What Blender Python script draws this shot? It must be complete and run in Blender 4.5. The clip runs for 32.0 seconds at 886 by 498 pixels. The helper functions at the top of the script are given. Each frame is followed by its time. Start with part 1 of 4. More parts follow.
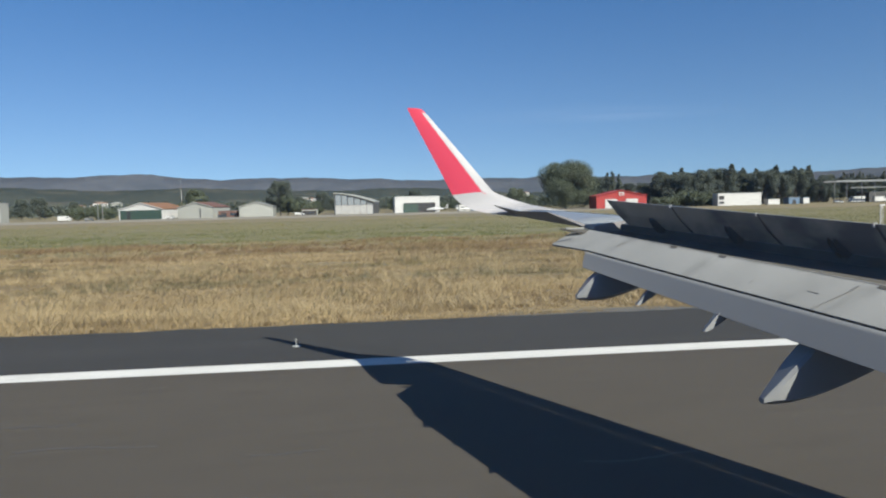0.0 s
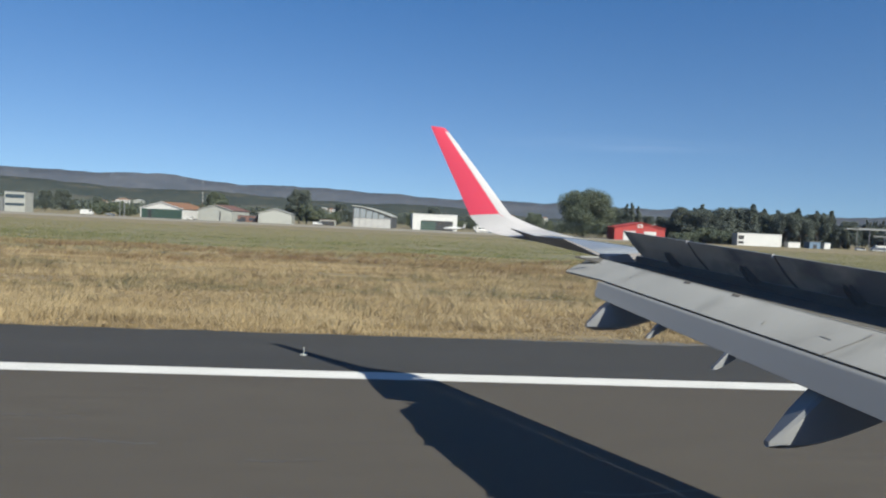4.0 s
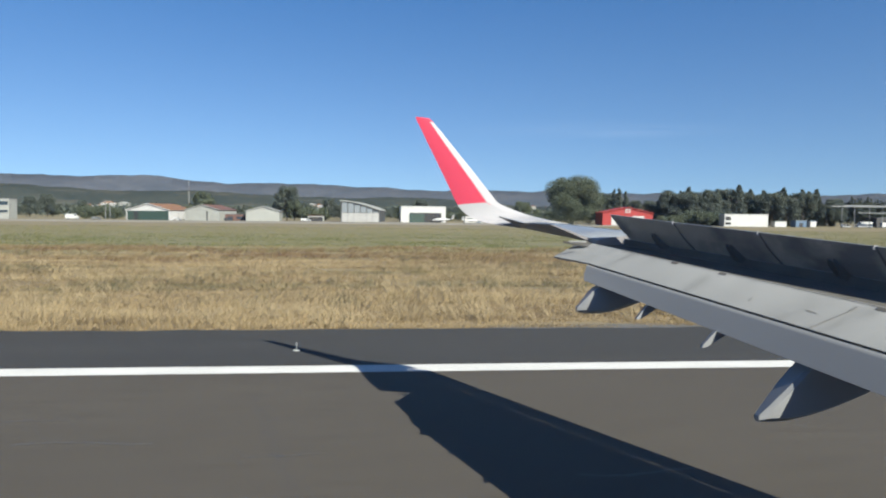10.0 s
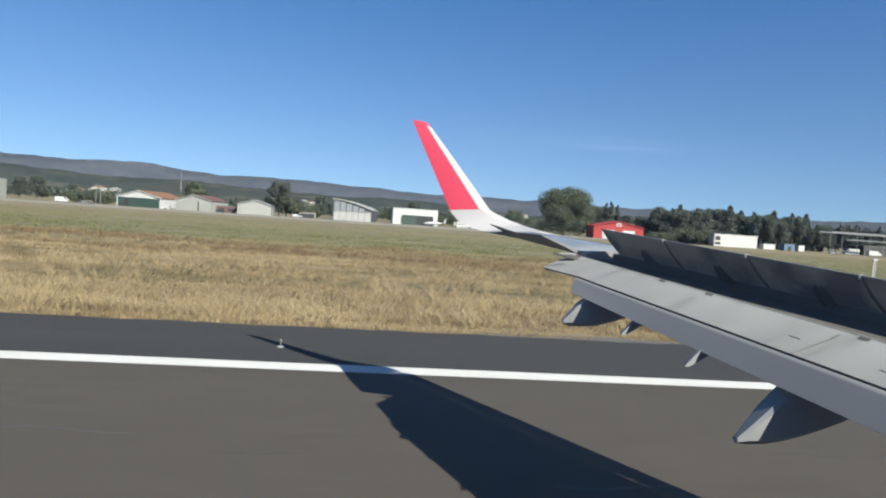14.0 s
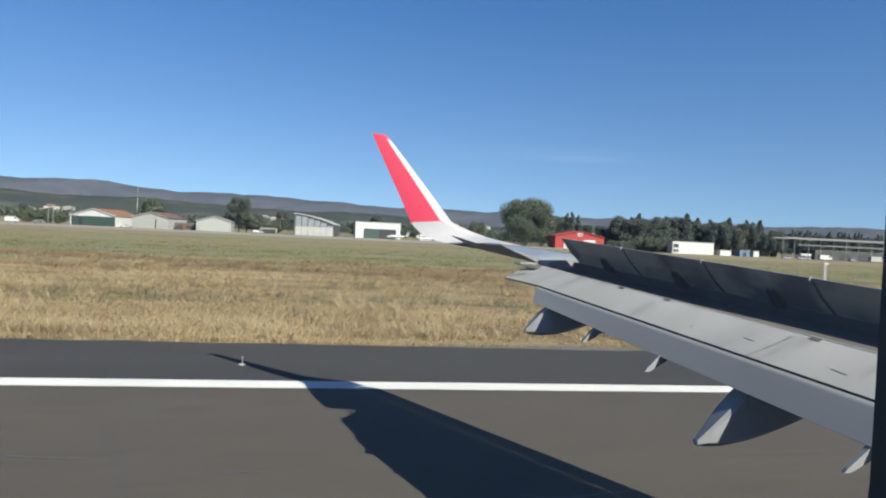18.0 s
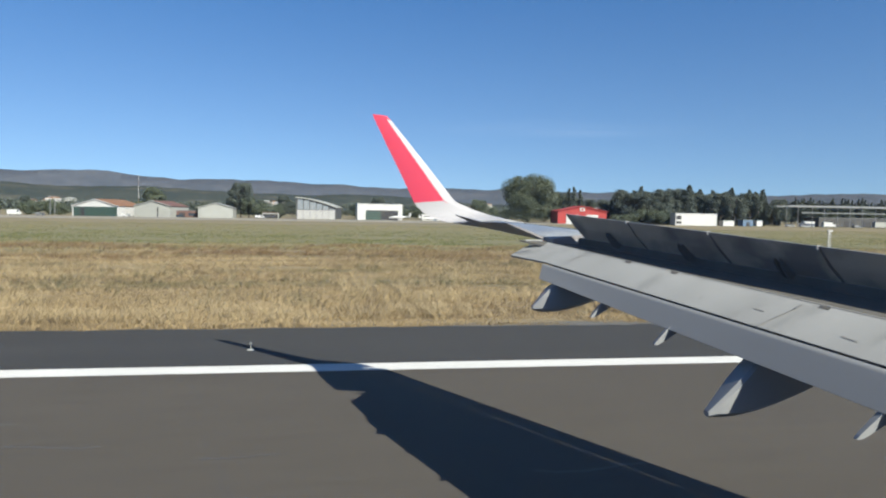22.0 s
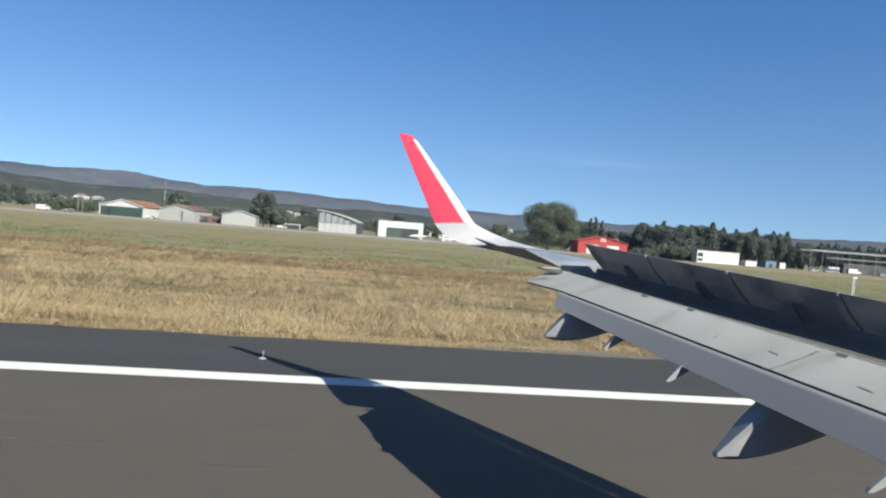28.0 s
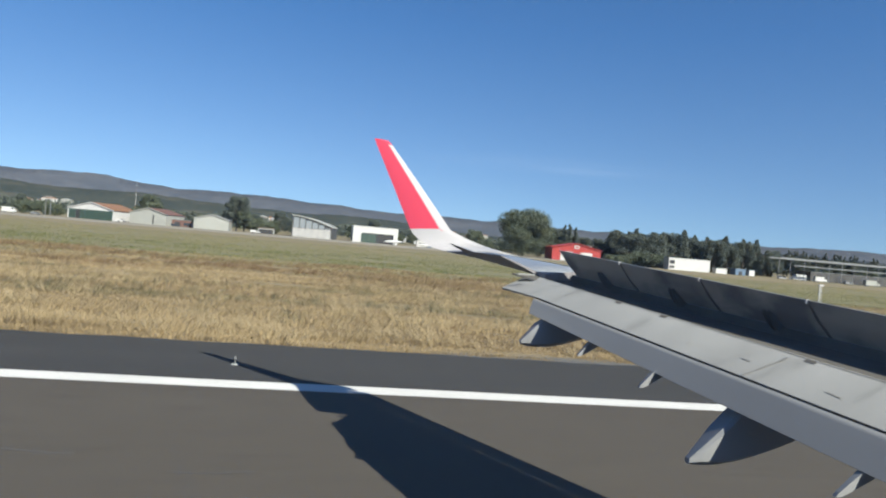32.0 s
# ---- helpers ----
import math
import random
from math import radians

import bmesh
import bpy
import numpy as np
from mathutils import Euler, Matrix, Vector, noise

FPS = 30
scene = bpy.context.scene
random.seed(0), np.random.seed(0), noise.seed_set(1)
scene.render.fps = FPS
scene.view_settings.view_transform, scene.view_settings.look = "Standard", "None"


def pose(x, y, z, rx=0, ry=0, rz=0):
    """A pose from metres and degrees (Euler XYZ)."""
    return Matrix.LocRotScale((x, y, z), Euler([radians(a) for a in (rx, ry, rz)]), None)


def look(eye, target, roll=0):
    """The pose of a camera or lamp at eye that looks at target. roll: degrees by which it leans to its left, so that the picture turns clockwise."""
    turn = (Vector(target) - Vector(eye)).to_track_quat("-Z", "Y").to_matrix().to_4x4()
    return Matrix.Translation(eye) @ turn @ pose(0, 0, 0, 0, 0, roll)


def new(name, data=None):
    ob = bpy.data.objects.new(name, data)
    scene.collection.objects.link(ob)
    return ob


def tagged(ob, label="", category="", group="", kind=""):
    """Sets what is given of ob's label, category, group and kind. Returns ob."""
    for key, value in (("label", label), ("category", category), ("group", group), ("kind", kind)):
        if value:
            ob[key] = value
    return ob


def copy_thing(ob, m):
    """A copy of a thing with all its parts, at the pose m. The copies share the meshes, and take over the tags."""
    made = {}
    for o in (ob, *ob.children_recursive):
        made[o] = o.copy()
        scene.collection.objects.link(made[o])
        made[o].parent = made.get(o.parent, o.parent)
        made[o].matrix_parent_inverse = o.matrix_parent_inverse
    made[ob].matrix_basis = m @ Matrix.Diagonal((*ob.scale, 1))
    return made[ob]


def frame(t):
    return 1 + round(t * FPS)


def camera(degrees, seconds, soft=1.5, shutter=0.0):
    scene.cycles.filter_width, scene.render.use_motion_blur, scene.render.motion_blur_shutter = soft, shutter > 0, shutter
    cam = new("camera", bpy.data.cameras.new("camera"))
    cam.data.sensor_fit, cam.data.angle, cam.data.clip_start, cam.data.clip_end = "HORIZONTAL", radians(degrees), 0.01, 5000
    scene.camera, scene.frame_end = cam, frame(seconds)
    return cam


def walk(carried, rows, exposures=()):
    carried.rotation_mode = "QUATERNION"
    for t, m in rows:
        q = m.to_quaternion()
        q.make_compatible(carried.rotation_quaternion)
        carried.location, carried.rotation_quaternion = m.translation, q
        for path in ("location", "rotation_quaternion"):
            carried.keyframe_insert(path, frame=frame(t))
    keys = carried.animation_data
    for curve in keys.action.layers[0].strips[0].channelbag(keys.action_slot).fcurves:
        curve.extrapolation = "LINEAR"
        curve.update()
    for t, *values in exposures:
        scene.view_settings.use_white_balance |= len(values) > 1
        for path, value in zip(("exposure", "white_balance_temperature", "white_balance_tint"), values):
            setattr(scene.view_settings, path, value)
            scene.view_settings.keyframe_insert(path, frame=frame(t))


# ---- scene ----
cam = camera(65.4, 32.0, soft=2.1)
PATH = [
    (0.0, pose(-0.027, 0.078, 4.480, 86.27, 1.40, -6.14)),
    (0.5, pose(-0.032, 0.089, 4.479, 85.26, 2.45, -5.52)),
    (1.0, pose(-0.022, 0.075, 4.477, 85.74, 1.80, -3.87)),
    (1.5, pose(-0.034, 0.096, 4.485, 86.94, 1.22, -4.17)),
    (2.0, pose(-0.005, 0.010, 4.483, 87.62, 2.28, -5.62)),
    (2.5, pose(0.020, -0.040, 4.476, 86.36, -0.33, -7.50)),
    (3.0, pose(0.010, -0.050, 4.472, 86.44, -0.34, -6.80)),
    (3.5, pose(-0.010, 0.039, 4.472, 87.23, -2.80, -5.95)),
    (5.5, pose(-0.012, 0.028, 4.455, 88.43, 0.87, -0.48)),
    (6.0, pose(-0.003, 0.013, 4.445, 88.62, 1.46, -2.80)),
    (6.5, pose(0.009, 0.003, 4.453, 89.71, -2.84, -5.79)),
    (7.0, pose(0.012, -0.013, 4.450, 89.55, -0.97, -5.07)),
    (7.5, pose(0.008, -0.009, 4.430, 89.06, 1.57, -5.53)),
    (8.0, pose(0.004, -0.001, 4.446, 88.92, -1.82, -7.17)),
    (8.5, pose(0.014, -0.023, 4.435, 88.41, 0.51, -8.48)),
    (9.0, pose(0.005, -0.005, 4.441, 87.09, 2.63, -8.01)),
    (9.5, pose(0.008, -0.018, 4.442, 86.87, 1.02, -6.33)),
    (10.0, pose(0.000, 0.001, 4.439, 87.18, -0.59, -5.63)),
    (10.5, pose(0.009, -0.010, 4.442, 87.34, 1.75, -4.65)),
    (11.0, pose(0.007, -0.011, 4.451, 87.88, -0.78, -5.03)),
    (11.5, pose(-0.003, 0.003, 4.445, 88.13, -2.69, -5.47)),
    (12.0, pose(0.004, 0.001, 4.455, 87.90, -2.87, -6.16)),
    (12.5, pose(0.009, -0.009, 4.449, 87.84, -2.89, -6.10)),
    (13.0, pose(0.011, -0.006, 4.455, 87.70, -1.71, -5.94)),
    (13.5, pose(0.000, 0.002, 4.459, 87.42, -3.41, -5.72)),
    (15.5, pose(0.002, 0.001, 4.453, 88.12, -3.70, -7.46)),
    (16.0, pose(0.001, 0.004, 4.454, 88.28, -3.98, -8.03)),
    (16.5, pose(0.011, -0.004, 4.451, 88.44, -3.48, -8.52)),
    (17.0, pose(0.008, -0.004, 4.451, 88.52, -3.54, -9.06)),
    (17.5, pose(0.020, -0.006, 4.447, 88.73, -3.31, -9.42)),
    (18.0, pose(0.031, -0.004, 4.446, 88.76, -2.72, -9.38)),
    (18.5, pose(-0.000, -0.006, 4.439, 88.94, -2.52, -9.29)),
    (19.0, pose(0.006, -0.003, 4.444, 88.80, -2.04, -8.67)),
    (19.5, pose(0.002, 0.006, 4.455, 88.74, -1.96, -8.37)),
    (20.0, pose(0.003, 0.010, 4.449, 88.16, -2.34, -8.36)),
    (20.5, pose(0.000, 0.007, 4.465, 87.44, -1.74, -8.25)),
    (21.0, pose(-0.002, 0.003, 4.446, 86.98, -1.45, -8.49)),
    (21.5, pose(-0.009, 0.013, 4.457, 87.09, -1.17, -8.85)),
    (22.0, pose(-0.004, 0.020, 4.452, 87.04, -0.90, -9.21)),
    (22.5, pose(-0.006, 0.006, 4.448, 86.92, -0.69, -9.42)),
    (23.0, pose(-0.004, 0.009, 4.450, 86.91, -0.15, -9.96)),
    (23.5, pose(-0.007, 0.015, 4.440, 86.69, 0.04, -10.06)),
    (24.0, pose(-0.008, 0.007, 4.435, 86.70, -0.66, -9.79)),
    (24.5, pose(-0.009, 0.012, 4.440, 86.68, -1.23, -9.42)),
    (25.0, pose(-0.006, 0.014, 4.442, 86.66, -0.97, -9.36)),
    (25.5, pose(-0.008, 0.009, 4.446, 86.82, -1.02, -9.73)),
    (27.5, pose(0.007, -0.025, 4.454, 88.74, -3.36, -8.39)),
    (28.0, pose(0.009, -0.017, 4.457, 88.71, -4.55, -7.52)),
    (28.5, pose(0.001, -0.012, 4.460, 88.99, -4.58, -7.62)),
    (29.0, pose(0.006, -0.013, 4.454, 88.85, -3.93, -7.69)),
    (29.5, pose(-0.002, -0.008, 4.467, 89.11, -4.57, -7.89)),
    (30.0, pose(-0.001, -0.013, 4.455, 89.21, -4.27, -7.89)),
    (30.5, pose(0.005, -0.019, 4.453, 89.28, -3.55, -8.12)),
    (31.0, pose(-0.005, -0.008, 4.454, 89.48, -3.85, -8.66)),
    (31.5, pose(0.005, -0.007, 4.461, 89.33, -4.32, -8.83)),
    (32.0, pose(0.002, -0.001, 4.456, 89.37, -4.94, -9.61)),
]

EXPOSURE, WHITE, TINT = 1.43, 6250, 3
walk(cam, PATH, exposures=[(t, EXPOSURE + stops, WHITE, TINT) for t, stops in ((0.0, -.26), (3.5, -.26), (5.5, -.05), (21.0, -.07), (24.0, .03), (28.0, .03), (30.0, -.04), (32.0, -.05))])

# ---- world and sun ----
SUN_WAY = Vector((-4.85, 7.69, -6.77)).normalized()
world = bpy.data.worlds.new("sky")
scene.world = world
world.use_nodes = True
wn = world.node_tree
sky = wn.nodes.new("ShaderNodeTexSky")
sky.sky_type = "NISHITA"
sky.sun_disc = False
sky.sun_elevation = math.asin(-SUN_WAY.z)
sky.sun_rotation = math.atan2(-SUN_WAY.x, -SUN_WAY.y)
sky.altitude = 100
sky.air_density = 0.9
sky.dust_density = 0.35
sky.ozone_density = 2.8
bg = wn.nodes["Background"]
bg.inputs["Strength"].default_value = 0.0530
deep = wn.nodes.new("ShaderNodeHueSaturation")
deep.inputs["Hue"].default_value = .506
lift, upward = wn.nodes.new("ShaderNodeVectorMath"), wn.nodes.new("ShaderNodeTexCoord")
lift.inputs[1].default_value = (0, 0, .090)
wn.links.new(upward.outputs["Generated"], lift.inputs[0])
wn.links.new(lift.outputs[0], sky.inputs["Vector"])
wn.links.new(sky.outputs[0], deep.inputs["Color"])
height = wn.nodes.new("ShaderNodeSeparateXYZ")
wn.links.new(upward.outputs["Generated"], height.inputs[0])
for socket, low, high in (("Saturation", 1.05, 1.21), ("Value", .94, 1.10)):      # paler toward the hazy horizon
    rise = wn.nodes.new("ShaderNodeMapRange")
    rise.inputs[2].default_value, rise.inputs[3].default_value, rise.inputs[4].default_value = .30, low, high
    wn.links.new(height.outputs["Z"], rise.inputs[0])
    wn.links.new(rise.outputs[0], deep.inputs[socket])
wn.links.new(deep.outputs[0], bg.inputs[0])

sun_data = bpy.data.lights.new("sun", "SUN")
sun_data.energy = 5.0
sun_data.angle = radians(0.55)
sun_data.color = (1.0, 0.927, 0.825)
sun = new("sun", sun_data)
sun.matrix_world = look((0, 0, 60), Vector((0, 0, 60)) + SUN_WAY)


# ---- materials ----
def material(name, colour, colour2=None, rough=0.6, metal=0.0, scale=1.0, stretch=(1, 1, 1), fine=0.0, bump=0.0, bump_scale=40.0,
             spots=None, spot_scale=0.3, spot_edge=(0.55, 0.65), per_object=0.0, per_island=0.0, spec=0.5, thin=0.0):
    """Two colours mixed by noise at one scale, finer grain on top, spots of a third colour with their own shape."""
    m = bpy.data.materials.new(name)
    m.use_nodes = True
    nt = m.node_tree
    n, link = nt.nodes, nt.links
    b = n["Principled BSDF"]
    b.inputs["Roughness"].default_value, b.inputs["Metallic"].default_value = rough, metal
    b.inputs["Specular IOR Level"].default_value = spec
    geo = n.new("ShaderNodeTexCoord")
    mp = n.new("ShaderNodeMapping")
    mp.inputs["Scale"].default_value = stretch
    link.new(geo.outputs["Object"], mp.inputs[0])

    def noise_at(s, detail=5.0):
        t = n.new("ShaderNodeTexNoise")
        t.inputs["Scale"].default_value, t.inputs["Detail"].default_value = s, detail
        link.new(mp.outputs[0], t.inputs["Vector"])
        return t.outputs["Fac"]

    def mix(fac, a, c):
        x = n.new("ShaderNodeMix")
        x.data_type = "RGBA"
        for sock, v in ((x.inputs[0], fac), (x.inputs[6], a), (x.inputs[7], c)):
            if isinstance(v, (tuple, float, int)):
                sock.default_value = v
            else:
                link.new(v, sock)
        return x.outputs[2]

    def ramp(fac, lo, hi):
        r = n.new("ShaderNodeMapRange")
        r.inputs[1].default_value, r.inputs[2].default_value = lo, hi
        link.new(fac, r.inputs[0])
        return r.outputs[0]

    col = mix(ramp(noise_at(scale), 0.35, 0.65), colour, colour2 or colour)
    if fine:
        dark = tuple(c * (1 - fine) for c in colour[:3]) + (1.0,)
        col = mix(ramp(noise_at(scale * 14, 3.0), 0.45, 0.75), col, dark)
    if spots:
        col = mix(ramp(noise_at(spot_scale), *spot_edge), col, spots)
    if per_object or per_island:
        src = n.new("ShaderNodeObjectInfo").outputs["Random"] if per_object else n.new("ShaderNodeNewGeometry").outputs["Random Per Island"]
        hsv = n.new("ShaderNodeHueSaturation")
        amount = per_object or per_island
        r = n.new("ShaderNodeMapRange")
        r.inputs[3].default_value, r.inputs[4].default_value = 1 - amount, 1 + amount
        link.new(src, r.inputs[0])
        link.new(r.outputs[0], hsv.inputs["Value"])
        link.new(col, hsv.inputs["Color"])
        col = hsv.outputs[0]
    link.new(col, b.inputs["Base Color"])
    if thin:
        back, both = n.new("ShaderNodeBsdfTranslucent"), n.new("ShaderNodeMixShader")
        both.inputs[0].default_value = thin
        link.new(col, back.inputs["Color"])
        link.new(b.outputs[0], both.inputs[1])
        link.new(back.outputs[0], both.inputs[2])
        link.new(both.outputs[0], n["Material Output"].inputs[0])
    if bump:
        bp = n.new("ShaderNodeBump")
        bp.inputs["Strength"].default_value = bump
        bp.inputs["Distance"].default_value = 0.02
        link.new(noise_at(bump_scale), bp.inputs["Height"])
        link.new(bp.outputs[0], b.inputs["Normal"])
    return m


def c(r, g, b):
    return (r, g, b, 1.0)


M_ASPHALT = material("runway_asphalt", c(.0540, .0475, .0388), c(.0600, .0528, .0432), 0.85, scale=0.22, stretch=(0.14, 1, 1), fine=.09, bump=.15,
                     bump_scale=30, spots=c(.0507, .0443, .0362), spot_scale=.16, spot_edge=(.52, .80), spec=.08)
M_SHOULDER = material("shoulder_asphalt", c(.0320, .0311, .0296), c(.0372, .0360, .0342), 0.9, scale=0.4, stretch=(.15, 1, 1), fine=.15, bump=.2, bump_scale=25, spec=.10)
M_STRIPE = material("white_runway_paint", c(.4728, .4652, .4423), c(.4118, .4042, .3813), 0.7, scale=1.2, stretch=(.4, 1, 1), fine=.10, spots=c(.2440, .2364, .2212),
                    spot_scale=2.2, spot_edge=(.70, .82))
M_APRON = material("apron_concrete", c(.194, .1732, .1351), c(.1524, .1386, .1109), 0.85, scale=.05, fine=.15)
M_WING = material("grey_wing_paint", c(.2494, .2494, .2391), c(.2148, .2148, .2079), 0.42, scale=.9, stretch=(1, .4, 1), fine=.06, bump=.03, bump_scale=6)
M_WING_TOP = material("bare_metal_wing_skin", c(.2425, .2577, .2772), c(.1767, .1954, .2217), 0.32, metal=.3, scale=1.6, stretch=(2.2, .18, 1), fine=.10)
M_FLAP = material("weathered_flap_paint", c(.2467, .245, .2324), c(.2129, .2112, .1994), 0.65, scale=1.1, stretch=(.5, 1.6, .5), fine=.12, spots=c(.1268, .1251, .1166),
                  spot_scale=2.2, spot_edge=(.58, .86), bump=.06, bump_scale=5)
M_TAB = material("flap_tab_paint", c(.1837, .1863, .1881), c(.1676, .1701, .1727), 0.6, scale=1.2, stretch=(1, .3, 1), fine=.05)
M_SPOILER = material("spoiler_underside", c(.335, .312, .270), c(.270, .250, .220), 0.75, scale=1.3, fine=.2, spots=c(.135, .132, .13), spot_scale=1.1,
                     spot_edge=(.48, .62), spec=.15)
M_FAIRING = material("fairing_paint", c(.2009, .2031, .2051), c(.1698, .1732, .1767), 0.45, scale=1.5, fine=.05)
# dark tone for small fittings, and for shade put into recesses and gaps
M_DARK_AND_SHADE = material("dark_parts_and_well_shade", c(.062, .058, .052), c(.078, .073, .065), 0.8, scale=3, spec=.2)
# darker wing tone: shade of undersides and end faces is put into the colour
M_UNDER_SHADE = material("wing_underside_and_end_shade", c(.172, .160, .160), c(.140, .130, .130), 0.6, scale=1.5, fine=.15)
M_RED = material("winglet_red_paint", c(.4014, .0363, .0625), c(.3718, .033, .0566), 0.3, scale=1.0, fine=.03)
M_WHITE = material("gloss_white_paint", c(.325, .315, .318), c(.27, .262, .264), 0.35, scale=1.8, stretch=(1, 1, .5), fine=.05)
M_GRIME = material("panel_grime", c(.165, .158, .142), c(.20, .193, .178), .7, scale=9)
M_DARK = material("dark_cabin_trim", c(.05, .053, .058), c(.065, .067, .07), 0.6, scale=4)
M_STEEL = material("galvanised_steel", c(.1802, .1836, .1871), c(.1386, .142, .1455), .5, metal=.3, scale=1)
M_TYRE = material("tyre_rubber", c(.02, .02, .02), c(.03, .03, .03), .8, scale=5)
M_HULL = material("white_fuselage_paint", c(.485, .485, .4781), c(.4435, .4435, .4365), 0.35, scale=.5, fine=.03)


def link_mesh(name, bm, mat, parent=None, label="", smooth=False, mats=None):
    me = bpy.data.meshes.new(name)
    bm.normal_update()
    bm.to_mesh(me)
    bm.free()
    for m in (mats or [mat]):
        me.materials.append(m)
    if smooth:
        me.shade_smooth()
        me.set_sharp_from_angle(angle=radians(35))
    ob = new(name, me)
    ob.parent = parent
    if label:
        tagged(ob, label)
    return ob


def part(name, bm, mat, parent, label="", smooth=False, mats=None):
    return link_mesh(name, bm, mat, parent, label, smooth, mats)


def thing(name, label, category, group="", kind="", at=(0, 0, 0), turn=0.0):
    ob = new(name)
    ob.matrix_basis = pose(*at, 0, 0, turn)
    return tagged(ob, label, category, group, kind)


def box(bm, x0, x1, y0, y1, z0, z1, mi=0, bevel=0.0):
    vs = [bm.verts.new(p) for p in ((x0, y0, z0), (x1, y0, z0), (x1, y1, z0), (x0, y1, z0), (x0, y0, z1), (x1, y0, z1), (x1, y1, z1), (x0, y1, z1))]
    fs = [bm.faces.new([vs[i] for i in f]) for f in ((3, 2, 1, 0), (4, 5, 6, 7), (0, 1, 5, 4), (1, 2, 6, 5), (2, 3, 7, 6), (3, 0, 4, 7))]
    for f in fs:
        f.material_index = mi
    if bevel:
        bmesh.ops.bevel(bm, geom=list({e for f in fs for e in f.edges}), offset=bevel, segments=2, affect="EDGES")
    return vs


def boxed(*a, **k):
    bm = bmesh.new()
    box(bm, *a, **k)
    return bm


def loft(bm, sections, closed=True, caps=True, mi=0):
    """Skin over rings of equal length."""
    rings = [[bm.verts.new(p) for p in s] for s in sections]
    n = len(rings[0])
    for a, b in zip(rings, rings[1:]):
        for i in range(n if closed else n - 1):
            f = bm.faces.new((a[i], a[(i + 1) % n], b[(i + 1) % n], b[i]))
            f.material_index = mi
    if caps and closed:
        for r, flip in ((rings[0], True), (rings[-1], False)):
            f = bm.faces.new(r[::-1] if flip else r)
            f.material_index = mi
    bmesh.ops.recalc_face_normals(bm, faces=bm.faces)
    return rings


def tube(bm, a, b, r0, r1=None, seg=8, mi=0):
    a, b = Vector(a), Vector(b)
    d = (b - a).normalized()
    u = d.orthogonal().normalized()
    v = d.cross(u)
    loft(bm, [[p + (u * math.cos(k * 2 * math.pi / seg) + v * math.sin(k * 2 * math.pi / seg)) * r for k in range(seg)]
              for p, r in ((a, r0), (b, r0 if r1 is None else r1))], mi=mi)


def tubed(a, b, r0, r1=None, seg=8):
    bm = bmesh.new()
    tube(bm, a, b, r0, r1, seg)
    return bm


# ---- ground ----
def grass_material():
    m = material("dry_grass_ground", c(.1871, .1403, .0728), c(.1178, .086, .0432), .95, scale=.30, stretch=(.10, 1, 1), fine=.35, spots=c(.0866, .0741, .0339),
                 spot_scale=.035, spot_edge=(.5, .62), bump=.6, bump_scale=6)
    n, link = m.node_tree.nodes, m.node_tree.links
    b = n["Principled BSDF"]
    old = b.inputs["Base Color"].links[0].from_socket
    co = n.new("ShaderNodeTexCoord")
    sep = n.new("ShaderNodeSeparateXYZ")
    link.new(co.outputs["Object"], sep.inputs[0])
    wob = n.new("ShaderNodeTexNoise")
    wob.inputs["Scale"].default_value = .03
    link.new(co.outputs["Object"], wob.inputs["Vector"])
    add = n.new("ShaderNodeMath")
    add.operation = "MULTIPLY_ADD"
    link.new(wob.outputs["Fac"], add.inputs[0])
    add.inputs[1].default_value = 70
    link.new(sep.outputs["Y"], add.inputs[2])
    ramp = n.new("ShaderNodeValToRGB")
    ramp.color_ramp.interpolation = "EASE"
    stops = ((0.0, (0, 0, 0, 1)), (.20, (0, 0, 0, 1)), (.25, (.9, .9, .9, 1)), (.42, (.75, .75, .75, 1)), (.50, (.35, .35, .35, 1)), (1.0, (.45, .45, .45, 1)))
    els = ramp.color_ramp.elements
    els[0].position, els[0].color = stops[0]
    els[1].position, els[1].color = stops[-1]
    for p, colour in stops[1:-1]:
        els.new(p).color = colour
    sc = n.new("ShaderNodeMath")
    sc.operation = "DIVIDE"
    link.new(add.outputs[0], sc.inputs[0])
    sc.inputs[1].default_value = 500
    link.new(sc.outputs[0], ramp.inputs[0])
    x = n.new("ShaderNodeMix")
    x.data_type = "RGBA"
    link.new(ramp.outputs[0], x.inputs[0])
    link.new(old, x.inputs[6])
    x.inputs[7].default_value = c(.098, .090, .038)
    link.new(x.outputs[2], b.inputs["Base Color"])
    return m


M_GRASS = grass_material()
bm = bmesh.new()
ring = [(-4800, -4800), (4800, -4800), (4800, 4800), (-4800, 4800)]
bm.faces.new([bm.verts.new((x, y, -0.03)) for x, y in ring])
tagged(link_mesh("ground", bm, M_GRASS), "flat dry grass airfield reaching the horizon", "ground", kind="structure")

GRASS_EDGE = 26.7


def strip(name, x0, x1, y0, y1, z, mat, label, category, wobble=0.0, step=2.0):
    bm = bmesh.new()
    n = max(1, int((x1 - x0) / step)) if wobble else 1
    low, high = [], []
    for i in range(n + 1):
        x = x0 + (x1 - x0) * i / n
        off = wobble * (noise.noise((x * .35, y1, 0)) + .5 * noise.noise((x * 1.3, y1, 3)))
        low.append(bm.verts.new((x, y0, z)))
        high.append(bm.verts.new((x, y1 + off, z)))
    for i in range(n):
        bm.faces.new((low[i], low[i + 1], high[i + 1], high[i]))
    return tagged(link_mesh(name, bm, mat), label, category, kind="structure")


